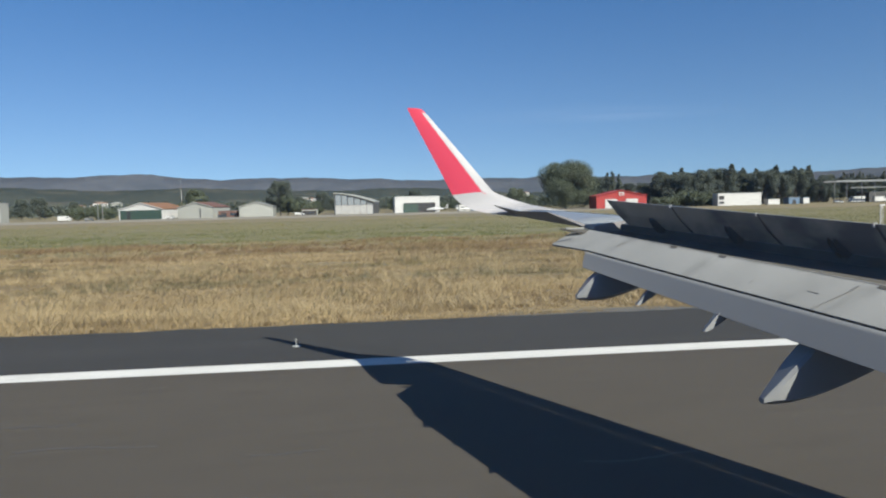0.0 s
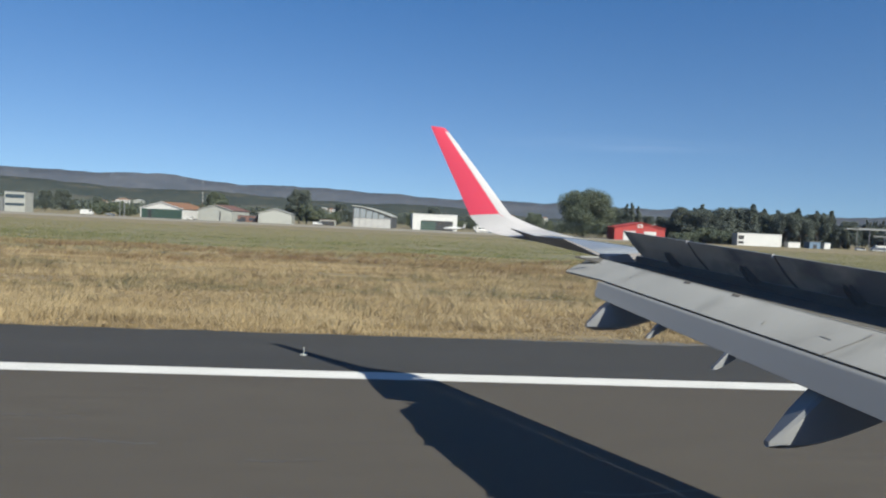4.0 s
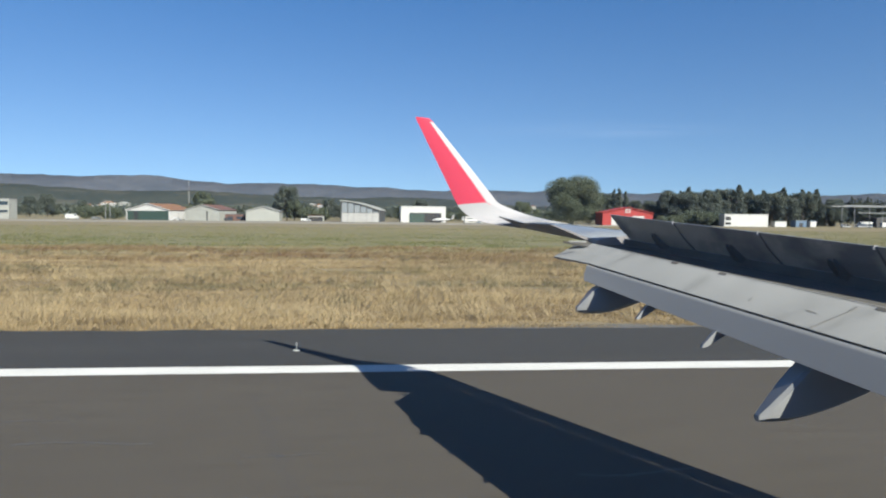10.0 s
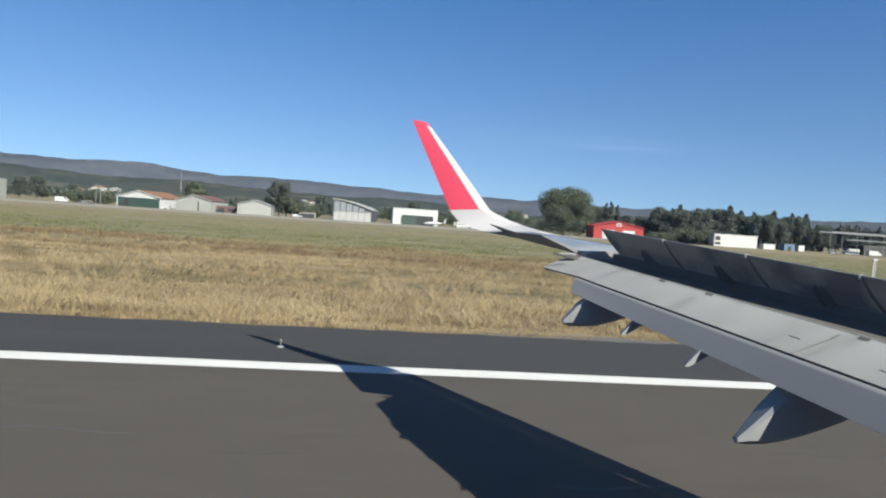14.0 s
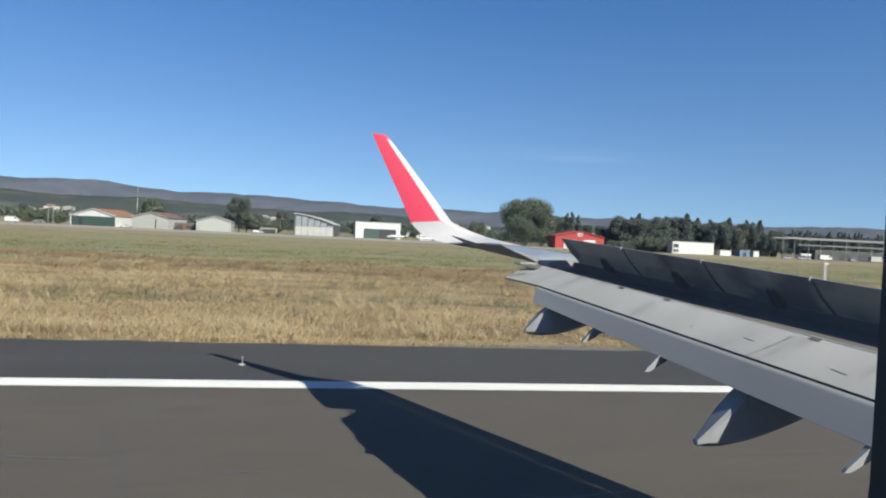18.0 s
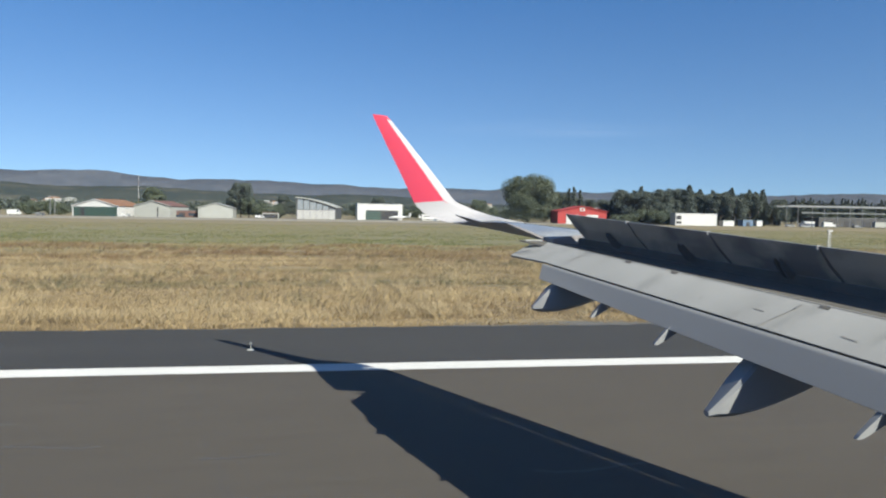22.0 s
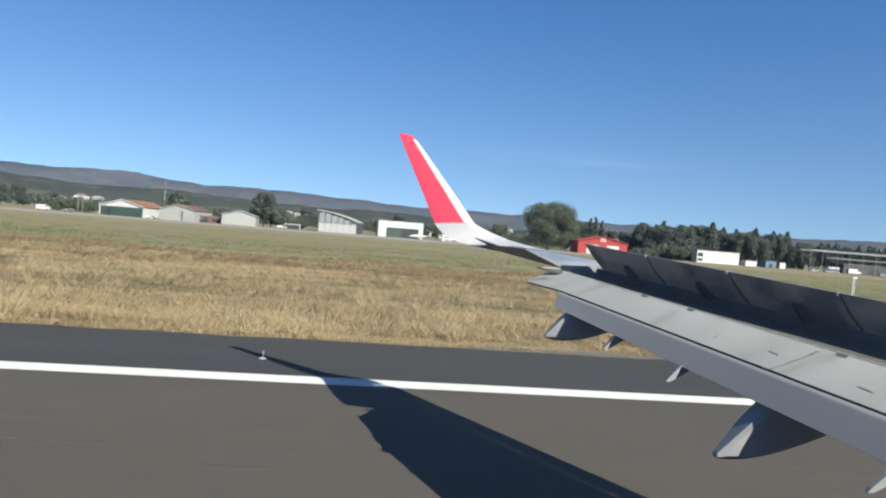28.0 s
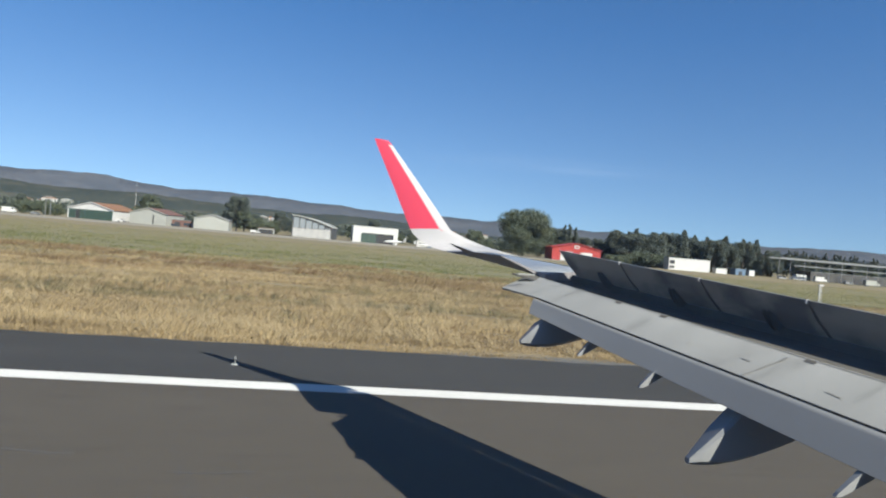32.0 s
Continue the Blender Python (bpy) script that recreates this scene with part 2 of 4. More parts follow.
strip("runway", -1300, 900, -25, 20.3, 0.0, M_ASPHALT, "grey-brown asphalt runway with streaks along it", "runway")
strip("runway_shoulder", -1300, 900, 20.3, GRASS_EDGE, 0.0, M_SHOULDER, "dark asphalt shoulder beside the runway", "pavement", wobble=.28, step=.8)
bm = bmesh.new()
ring = []
for k in range(40):
    a = k * math.pi / 20
    r = 1 + .25 * noise.noise((math.cos(a) * 1.5, math.sin(a) * 1.5, 4.0)) + .12 * noise.noise((math.cos(a) * 5, math.sin(a) * 5, 1.0))
    ring.append(bm.verts.new((9.5 + 5.2 * r * math.cos(a), 27.0 + .75 * r * math.sin(a), -.012)))
bm.faces.new(ring)
tagged(link_mesh("gravel_patch", bm, material("grey_gravel", c(.0831, .0776, .0679), c(.0589, .0554, .0499), .95, scale=3, fine=.3)), "bare grey gravel patch at the shoulder's edge",
       "ground", kind="structure")
strip("runway_edge_line", -1300, 900, 19.35, 20.25, 0.006, M_STRIPE, "long white painted runway edge line", "road marking", wobble=.02, step=1.5)


# ---- airliner: cabin wall with its window, and the port wing ----
airliner = thing("airliner", "white airliner with grey wing, raised spoilers and red winglet", "airplane")
CABIN_Y, CABIN_Z, CABIN_R = -1.70, 3.95, 1.98
WIN = (-.46, .40, 4.10, 4.80)          # the wall's gap for the window: x0, x1, z0, z1


def hull():
    bm = bmesh.new()
    a0, a1 = [math.asin((z - CABIN_Z) / CABIN_R) for z in WIN[2:]]
    angles = [a0, a1] + [a1 + (2 * math.pi - (a1 - a0)) * k / 40 for k in range(1, 40)]
    xs = [-26, -22, -18, -13, -8, -3, WIN[0], WIN[1], 3, 8, 14, 18, 20, 21.4, 22.2]
    taper = {-26: (.12, .9), -22: (.45, .62), -18: (.78, .3), -13: (.97, .04), 18: (.96, 0), 20: (.78, -.12), 21.4: (.5, -.3), 22.2: (.16, -.42)}
    rows = []
    for x in xs:
        k, lift = taper.get(x, (1.0, 0.0))
        rows.append([bm.verts.new((x, CABIN_Y + CABIN_R * k * math.cos(a), CABIN_Z + lift * CABIN_R + CABIN_R * k * math.sin(a))) for a in angles])
    for i in range(len(xs) - 1):
        for j in range(len(angles)):
            if i == 6 and j == 0:
                continue
            bm.faces.new((rows[i][j], rows[i + 1][j], rows[i + 1][(j + 1) % len(angles)], rows[i][(j + 1) % len(angles)]))
    bm.faces.new(rows[0])
    bm.faces.new(rows[-1][::-1])
    return part("fuselage", bm, M_HULL, airliner, "rounded white fuselage wall around the cabin", smooth=True)


hull()


def window_surround():
    """Flat trim panel inside the wall's gap with a rounded hole, as deep as the wall."""
    bm = bmesh.new()
    y0, y1 = .16, .235
    cx, cz, hw, hh, r = WINDOW
    inner = []
    for qx, qz, a0 in ((1, 1, 0), (-1, 1, 90), (-1, -1, 180), (1, -1, 270)):
        for k in range(9):
            a = radians(a0 + k * 90 / 8)
            inner.append((cx + qx * (hw - r) + r * math.cos(a), cz + qz * (hh - r) + r * math.sin(a)))
    outer = []
    for x, z in inner:
        dx, dz = x - cx, z - cz
        s = min(.60 / max(abs(dx), 1e-6), .45 / max(abs(dz), 1e-6))
        outer.append((cx + dx * s, cz + dz * s))
    n = len(inner)
    rings = [[bm.verts.new((x, y, z)) for x, z in loop] for loop, y in ((outer, y0), (inner, y0), (inner, y1), (outer, y1))]
    for a, b in zip(rings, rings[1:]):
        for i in range(n):
            bm.faces.new((a[i], a[(i + 1) % n], b[(i + 1) % n], b[i]))
    bmesh.ops.recalc_face_normals(bm, faces=bm.faces)
    return part("window_surround", bm, M_DARK, airliner, "dark rounded cabin window surround")


WINDOW = (-.045, 4.44, .291, .185, .10)
window_surround()


def window_pane():
    """Thin acrylic pane with a film of dust that also acts as an added pale veil."""
    m = bpy.data.materials.new("dusty_acrylic")
    m.use_nodes = True
    n, link = m.node_tree.nodes, m.node_tree.links
    n.remove(n["Principled BSDF"])
    clear, dust, mixer = n.new("ShaderNodeBsdfTransparent"), n.new("ShaderNodeBsdfTranslucent"), n.new("ShaderNodeMixShader")
    smear = n.new("ShaderNodeTexNoise")
    smear.inputs["Scale"].default_value = 9
    amount = n.new("ShaderNodeMapRange")
    # dust amount set so its veil lifts the darkest tones
    amount.inputs[3].default_value, amount.inputs[4].default_value = .030, .048
    link.new(smear.outputs["Fac"], amount.inputs[0])
    link.new(amount.outputs[0], mixer.inputs[0])
    link.new(clear.outputs[0], mixer.inputs[1])
    link.new(dust.outputs[0], mixer.inputs[2])
    link.new(mixer.outputs[0], n["Material Output"].inputs[0])
    cx, cz, hw, hh, r = WINDOW
    ob = part("window_pane", boxed(cx - hw - .01, cx + hw + .01, .240, .244, cz - hh - .01, cz + hh + .01), m, airliner, "clear acrylic window pane with faint dust")
    ob.visible_shadow = False


window_pane()


def pane_scratch():
    """A faint worn streak on the pane's inner face."""
    m = bpy.data.materials.new("scuffed_acrylic")
    m.use_nodes = True
    n, link = m.node_tree.nodes, m.node_tree.links
    n.remove(n["Principled BSDF"])
    clear, haze, mixer = n.new("ShaderNodeBsdfTransparent"), n.new("ShaderNodeBsdfTranslucent"), n.new("ShaderNodeMixShader")
    haze.inputs["Color"].default_value = (.9, .88, .85, 1)
    co, grad, fade = n.new("ShaderNodeTexCoord"), n.new("ShaderNodeTexGradient"), n.new("ShaderNodeMapRange")
    grad.gradient_type = "SPHERICAL"
    mid = n.new("ShaderNodeMapping")
    mid.inputs["Location"].default_value, mid.inputs["Scale"].default_value = (-1, 0, -1), (2, 0, 2)
    link.new(co.outputs["Generated"], mid.inputs[0])
    link.new(mid.outputs[0], grad.inputs[0])
    fade.inputs[4].default_value = .035
    link.new(grad.outputs["Fac"], fade.inputs[0])
    link.new(fade.outputs[0], mixer.inputs[0])
    link.new(clear.outputs[0], mixer.inputs[1])
    link.new(haze.outputs[0], mixer.inputs[2])
    link.new(mixer.outputs[0], n["Material Output"].inputs[0])
    ob = part("pane_scratch", boxed(-.004, .004, -.0003, .0003, -.034, .034), m, airliner, "faint pale scuff on the window pane")
    ob.matrix_basis = pose(-.033, .2385, 4.357, 0, -20, 0)
    ob.visible_shadow = False


pane_scratch()


# lines of the wing by distance out from the window
def le_x(y): return 4.22 + .515 * (15.0 - y)
def le_z(y): return 4.28 + .064 * (y - 15.0)
def hinge_x(y): return 4.62 + .345 * (12.0 - y)
def hinge_z(y): return 4.03 + .075 * (y - 12.0)
def ail_x(y): return 2.66 + .298 * (15.0 - y)
def ail_z(y): return 4.19 + .098 * (y - 15.0)
def main_x(y): return 3.76 + .318 * (12.33 - y)
def main_z(y): return 3.99 + .0917 * (y - 12.33)
def slit_x(y): return 3.60 + .300 * (11.3 - y)
def slit_z(y): return 3.645 + .1075 * (y - 11.3)
def tab_x(y): return 3.448 + .290 * (11.3 - y)
def tab_z(y): return 3.334 + .134 * (y - 11.3)


def rear_x(y):
    """Rear face of the fixed wing: just behind the spoiler hinges, or the aileron hinge."""
    return hinge_x(y) - .06 if y < 12.15 else ail_x(y) + .50


def rear_z(y):
    return hinge_z(y) if y < 12.15 else ail_z(y) + .10


def wing_ring(y):
    xr, zr, xl, zl = rear_x(y), rear_z(y), le_x(y) - .42, le_z(y)
    ch = xl - xr
    t = .105 * (ch + 1.2)
    top = [(xr + ch * k, zr + (zl + .02 - zr) * k + .075 * math.sin(math.pi * k) * (ch / 2.2)) for k in (0, .08, .25, .5, .75, .92)]
    nose = [(xl, zl - .02), (xl + .03, zl - .09), (xl - .02, zl - .17)]
    deep = (.90, 1.0, .90, .75) if y < 12.15 else (.80, .75, .48, .26)      # thinner ahead of the aileron
    low = [(xr + ch * k, min(zr, zl) - t * d) for k, d in zip((.8, .5, .2, 0), deep)]
    return [(x, y, z) for x, z in top + nose + low]


bm = bmesh.new()
loft(bm, [wing_ring(y) for y in (.2, 2.5, 4.8, 6.5, 8.5, 10.5, 12.14)])
loft(bm, [wing_ring(y) for y in (12.16, 13, 14, 14.9)])
# end caps and rear face take darker colours in place of shade
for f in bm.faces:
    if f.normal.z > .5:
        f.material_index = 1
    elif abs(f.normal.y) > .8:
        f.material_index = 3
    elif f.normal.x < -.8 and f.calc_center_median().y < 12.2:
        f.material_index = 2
wing = part("wing", bm, M_WING, airliner, "swept grey metal wing", smooth=False, mats=[M_WING, M_WING_TOP, M_DARK_AND_SHADE, M_UNDER_SHADE])
for f in wing.data.polygons:
    f.use_smooth = abs(f.normal.z) > .3


def slat_ring(y):
    x, z = le_x(y), le_z(y)
    return [(px, y, pz) for px, pz in ((x - .36, z + .02), (x - .16, z + .005), (x + .08, z - .045), (x + .20, z - .13), (x + .17, z - .22), (x + .06, z - .25),
                                       (x + .04, z - .16), (x - .17, z - .06))]


for y0, y1 in ((.6, 4.2), (5.0, 7.45), (7.5, 9.95), (10.0, 12.4), (12.45, 14.75)):
    bm = bmesh.new()
    loft(bm, [slat_ring(y0), slat_ring((y0 + y1) / 2), slat_ring(y1)])
    part("slat", bm, M_WING, wing, "extended leading-edge slat", smooth=False)
    for k in (.18, .5, .82):
        y = y0 + (y1 - y0) * k
        x, z = le_x(y), le_z(y)
        part("slat_track", boxed(x - .50, x - .22, y - .05, y + .05, z - .09, z - .05), M_STEEL, wing, "narrow steel slat track")

# fixed lower shroud behind the rear spar; the well's shade is in its colour
bm = bmesh.new()
secs = []
for y in (.4, 3.0, 6.0, 9.0, 11.25):
    xa, za, xb, zb = hinge_x(y) - .02, hinge_z(y) - .13, .95 * main_x(y / .95) - .04, 4.44 + .95 * (main_z(y / .95) - 4.44) - .15
    secs.append([(xa, y, za), (xb, y, zb), (xb, y, zb - .03), (xa, y, za - .05)])
xa, za = hinge_x(12.13), hinge_z(12.13) - .12
secs.append([(xa, 12.13, za), (xa - .75, 12.13, za - .02), (xa - .75, 12.13, za - .05), (xa, 12.13, za - .05)])
xa, za = ail_x(12.39) + .52, ail_z(12.39) + .05
secs.append([(xa, 12.39, za), (xa - .52, 12.39, za), (xa - .52, 12.39, za - .03), (xa, 12.39, za - .03)])
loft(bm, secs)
part("flap_shroud", bm, M_DARK_AND_SHADE, wing, "lower shroud ahead of the flap, coloured dark for shade")

# aileron, turned up a little
bm = bmesh.new()
secs = []
for y, up, deep, L in ((12.40, 20, .05, .76), (13.4, 13.2, .08, .72), (14.85, 16.5, .10, .54)):
    hx, hz = ail_x(y) + .49, ail_z(y) + .10
    a = radians(up)
    dx, dz = math.cos(a), math.sin(a)
    secs.append([(hx, y, hz), (hx - .25 * dx - .02 * dz, y, hz + .25 * dz + .012), (hx - L * dx, y, hz + L * dz), (hx - L * dx + .004, y, hz + L * dz - .016),
                 (hx - .25 * dx, y, hz + .25 * dz - deep * .6), (hx, y, hz - deep)])
loft(bm, secs)
# underside and ends coloured darker to hold the shade there
for f in bm.faces:
    if f.normal.z < 0 or abs(f.normal.y) > .7:
        f.material_index = 1
part("aileron", bm, M_WING, wing, "aileron turned up, shade beneath put into its colour", mats=[M_WING_TOP, M_UNDER_SHADE])


# spoilers, raised: thin tapered boards hinged at the front
def spoiler(y0, y1, chord, angle):
    bm = bmesh.new()
    secs = []
    for y in (y0, (y0 + y1) / 2, y1):
        a = radians(angle)
        hx, hz = hinge_x(y), hinge_z(y) + .035
        L = chord - .002 * (12 - y)
        ux, uz = -math.cos(a), math.sin(a)
        nx, nz = -math.sin(a), -math.cos(a)
        secs.append([(hx, y, hz), (hx + ux * L, y, hz + uz * L), (hx + ux * L + nx * .012, y, hz + uz * L + nz * .012),
                     (hx + ux * L * .5 + nx * .055, y, hz + uz * L * .5 + nz * .055), (hx + nx * .06, y, hz + nz * .06)])
    loft(bm, secs)
    bm.normal_update()
    for f in bm.faces:
        f.material_index = 1 if f.normal.z > .2 else 0
    ob = part("spoiler", bm, M_SPOILER, wing, "raised spoiler panel with dark sooty underside", mats=[M_SPOILER, M_WING_TOP])
    a = radians(angle)
    ux, uz, nx, nz = -math.cos(a), math.sin(a), -math.sin(a), -math.cos(a)
    for k in (.42,):
        y = y0 + (y1 - y0) * k
        hx, hz = hinge_x(y), hinge_z(y)
        bm = bmesh.new()
        for s in (-.055, .055):
            secs = []
            for w in (-.012, .012):
                secs.append([(hx + ux * l + nx * d, y + s + w, hz + uz * l + nz * d) for l, d in ((.02, .03), (.34, .045), (.30, .09), (.12, .13), (.02, .12))])
            loft(bm, secs)
        part("spoiler_bracket", bm, M_DARK_AND_SHADE, wing, "dark spoiler hinge bracket")
    return ob


SPOILER_ENDS = (12.0, 10.53, 9.0, 7.46, 5.43, 3.9)
for a, b in zip(SPOILER_ENDS, SPOILER_ENDS[1:]):
    spoiler(b + .006, a - .006, .60, 44)
    bm = bmesh.new()
    y = b
    aa = radians(44)
    L = .60 - .002 * (12 - y)
    x, z = hinge_x(y) - math.cos(aa) * L, hinge_z(y) + .035 + math.sin(aa) * L
    box(bm, x - .016, x + .03, y - .014, y + .014, z - .05, z + .004)
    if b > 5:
        # solid dark strip added over the joint, as its shade
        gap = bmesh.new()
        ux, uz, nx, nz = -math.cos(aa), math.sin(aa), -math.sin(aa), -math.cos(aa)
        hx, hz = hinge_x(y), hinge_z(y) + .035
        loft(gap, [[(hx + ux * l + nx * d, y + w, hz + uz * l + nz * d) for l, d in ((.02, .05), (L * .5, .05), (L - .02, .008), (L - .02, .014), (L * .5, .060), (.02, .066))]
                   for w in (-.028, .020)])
        part("spoiler_gap", gap, M_DARK_AND_SHADE, wing, "dark strip standing in for shade between two spoilers")
    part("spoiler_seal", bm, M_WHITE, wing, "pale rubber seal between spoilers")


# main flap: broad pale surface, then the steep tab beneath a dark slit
def ring_flap(y, xl, zl, xt, zt, out=0.0):
    dx, dz = xt - xl, zt - zl
    L = math.hypot(dx, dz)
    nx, nz = -dz / L * -1, dx / L * -1
    if nz < 0:
        nx, nz = -nx, -nz
    pts = [(-.02, -.10), (-.03, -.03), (-.012, -.004), (.0, .0), (.03, .003), (.97, .003), (1.0, .0), (1.0, -.035), (.6, -.075), (.25, -.13)]
    return [(xl + dx * k + nx * h, y + out * (1 - k), zl + dz * k + nz * h) for k, h in pts]


bm = bmesh.new()
secs = []
for y in (11.84, 11.35, 9.0, 7.0, 5.0):
    xt, zt = slit_x(y), slit_z(y)
    if y > 11.5:
        xt, zt = 3.135, 3.735
    else:
        dx, dz = xt - main_x(y), zt - main_z(y)
        xt, zt = xt - dx * .01, zt - dz * .01
    out = .45 if y > 11.5 else 0.0
    secs.append(ring_flap(y, main_x(y + out), main_z(y + out), xt, zt, out))
loft(bm, secs)
bm.normal_update()
# rear edge coloured dark: the slit's shade is painted on it
for f in bm.faces:
    if f.normal.x < -.2 and f.normal.z < .3 and f.calc_area() < .2 and f.calc_center_median().y < 11.4:
        f.material_index = 1
flap = part("main_flap", bm, M_FLAP, airliner, "extended pale grey flap with worn paint", mats=[M_FLAP, M_DARK_AND_SHADE])
flap.data.shade_smooth()
flap.data.set_sharp_from_angle(angle=radians(14))

TAB_SET = .988          # how far the tab's rear edge is set back
bm = bmesh.new()
secs = []
for y in (11.32, 11.25, 9.0, 7.0, 5.0):
    xl, zl, xt, zt = slit_x(y) - .012, slit_z(y) - .033, tab_x(y), tab_z(y)
    if y > 11.3:
        xt, zt = xt + .05, zt + .07
    xt, yt, zt = xt * TAB_SET, y * TAB_SET, 4.44 + (zt - 4.44) * TAB_SET
    dx, dz = (xt - xl) * .84, (zt - zl) * .84
    L = math.hypot(dx, dz)
    nx, nz = dz / L, -dx / L
    prof = [(.16, -.06), (.02, -.055), (-.05, -.03), (-.045, -.012), (-.025, .004), (.015, .014), (.07, .020), (.12, .0215), (.15, .021), (.96, .001), (1.0, .0), (1.0, -.012), (.6, -.035)]
    secs.append([(xl + dx * k + nx * h, y + (yt - y) * k, zl + dz * k + nz * h) for k, h in prof])
loft(bm, secs)
tab = part("flap_tab", bm, M_TAB, airliner, "steep blue-grey flap tab below the slit")
tab.data.shade_smooth()
tab.data.set_sharp_from_angle(angle=radians(16))


# dark strip added to close the see-through slot and stand for its shade
bm = bmesh.new()
loft(bm, [[(slit_x(y) + .10, y, slit_z(y) - .02), (slit_x(y) + .10, y, slit_z(y) - .05), (slit_x(y) - .03, y, slit_z(y) - .085), (slit_x(y) - .03, y, slit_z(y) - .06)]
          for y in (11.2, 8.0, 5.0)])
part("slot_seal", bm, M_DARK_AND_SHADE, flap, "added dark strip as shade in the slot between flap and tab")


def on_flap(y, k, h=.006):
    """A place on the main flap's upper face; k runs from its front to its rear edge."""
    xl, zl, xt, zt = main_x(y), main_z(y), slit_x(y), slit_z(y)
    lift = .003 * math.sin(math.pi * min(1, k * .9 + .05))
    return Vector((xl + (xt - xl) * k - .53 * (lift + h), y, zl + (zt - zl) * k + .85 * (lift + h)))


def flap_mark(ya, ka, yb, kb, width, name="panel_seam", label="dark worn seam across the flap", mat=M_GRIME):
    a, b = on_flap(ya, ka), on_flap(yb, kb)
    d = (b - a).normalized()
    up = Vector((-.53, 0, .85))
    s = d.cross(up).normalized() * width / 2
    bm = bmesh.new()
    lo = [bm.verts.new(p) for p in (a - s, a + s, b + s, b - s)]
    hi = [bm.verts.new(v.co + up * .0015) for v in lo]
    for f in ((4, 5, 6, 7), (0, 1, 5, 4), (1, 2, 6, 5), (2, 3, 7, 6), (3, 0, 4, 7)):
        bm.faces.new([(lo + hi)[i] for i in f])
    part(name, bm, mat, flap, label)


flap_mark(11.15, .022, 5.1, .022, .014, "front_strip", "dull tan strip along the flap's front edge")
flap_mark(7.11, .22, 7.22, .97, .024)
flap_mark(10.85, .25, 10.9, .5, .018, "access_scuff", "short dark scuff")
flap_mark(7.12, .16, 7.13, .30, .045, "access_scuff", "short dark scuff")
flap_mark(7.5, .55, 7.36, .56, .012, "access_scuff", "short dark scuff")
flap_mark(6.40, .66, 6.22, .68, .012, "access_scuff", "short dark scuff")
flap_mark(8.22, .60, 8.21, .70, .03, "access_scuff", "short dark scuff")
for y in (9.05, 9.95, 6.9):
    flap_mark(y + .05, .075, y - .07, .075, .055, "flap_track_end", "small dark worn plate on the flap", M_DARK_AND_SHADE)


# winglet: white root blending up into a red fin with a white leading band
def winglet_rings():
    # trailing edge, leading edge, by height
    rows = [((2.70, 14.85, 4.23), (4.30, 14.9, 4.25)), ((2.50, 15.2, 4.27), (4.02, 15.25, 4.31)), ((2.28, 15.5, 4.34), (3.66, 15.45, 4.40)),
            ((2.08, 15.72, 4.46), (3.24, 15.55, 4.54)), ((1.95, 15.85, 4.60), (2.90, 15.62, 4.68)), ((1.90, 15.9, 4.68), (2.80, 15.68, 4.74)),
            ((1.58, 16.18, 5.40), (2.285, 15.99, 5.44)), ((1.24, 16.46, 6.14), (1.755, 16.34, 6.16)), ((.98, 16.68, 6.72), (1.40, 16.60, 6.64)),
            ((.955, 16.70, 6.79), (1.29, 16.66, 6.75))]
    out = []
    for te, le in rows:
        te, le = Vector(te), Vector(le)
        out.append((te, le))
    return out


rows = winglet_rings()
bm = bmesh.new()
secs = []
for i, (te, le) in enumerate(rows):
    up = (rows[min(i + 1, len(rows) - 1)][0] - rows[max(i - 1, 0)][0]).normalized()
    d = le - te
    nrm = d.cross(up).normalized()
    if nrm.y > 0 or nrm.z < 0 and i < 3:
        nrm = -nrm
    th = max(.018, .055 * d.length)
    secs.append([te, te + d * .3 + nrm * th * .8, te + d * .72 + nrm * th, te + d * .74 + nrm * th, le - d * .03 + nrm * th * .3, le,
                 le - d * .03 - nrm * th * .3, te + d * .74 - nrm * th, te + d * .72 - nrm * th, te + d * .3 - nrm * th * .8])
rings = loft(bm, secs)
bm.faces.ensure_lookup_table()
for f in bm.faces:
    m = f.calc_center_median()
    zs = [v.co.z for v in f.verts]
    i = min(range(len(rows) - 1), key=lambda k: abs((rows[k][0].z + rows[k + 1][0].z) / 2 - m.z))
    te, le = rows[i]
    if min(zs) >= 4.67:
        t = (m - (rows[i][0] + rows[i + 1][0]) / 2).dot(((le - te) + (rows[i + 1][1] - rows[i + 1][0])).normalized()) / ((le - te).length + 1e-6)
        f.material_index = 1 if (t < .735 or min(zs) > 6.55) else 0
winglet = part("winglet", bm, M_WHITE, airliner, "tall red winglet with white leading edge and white root", mats=[M_WHITE, M_RED], smooth=True)


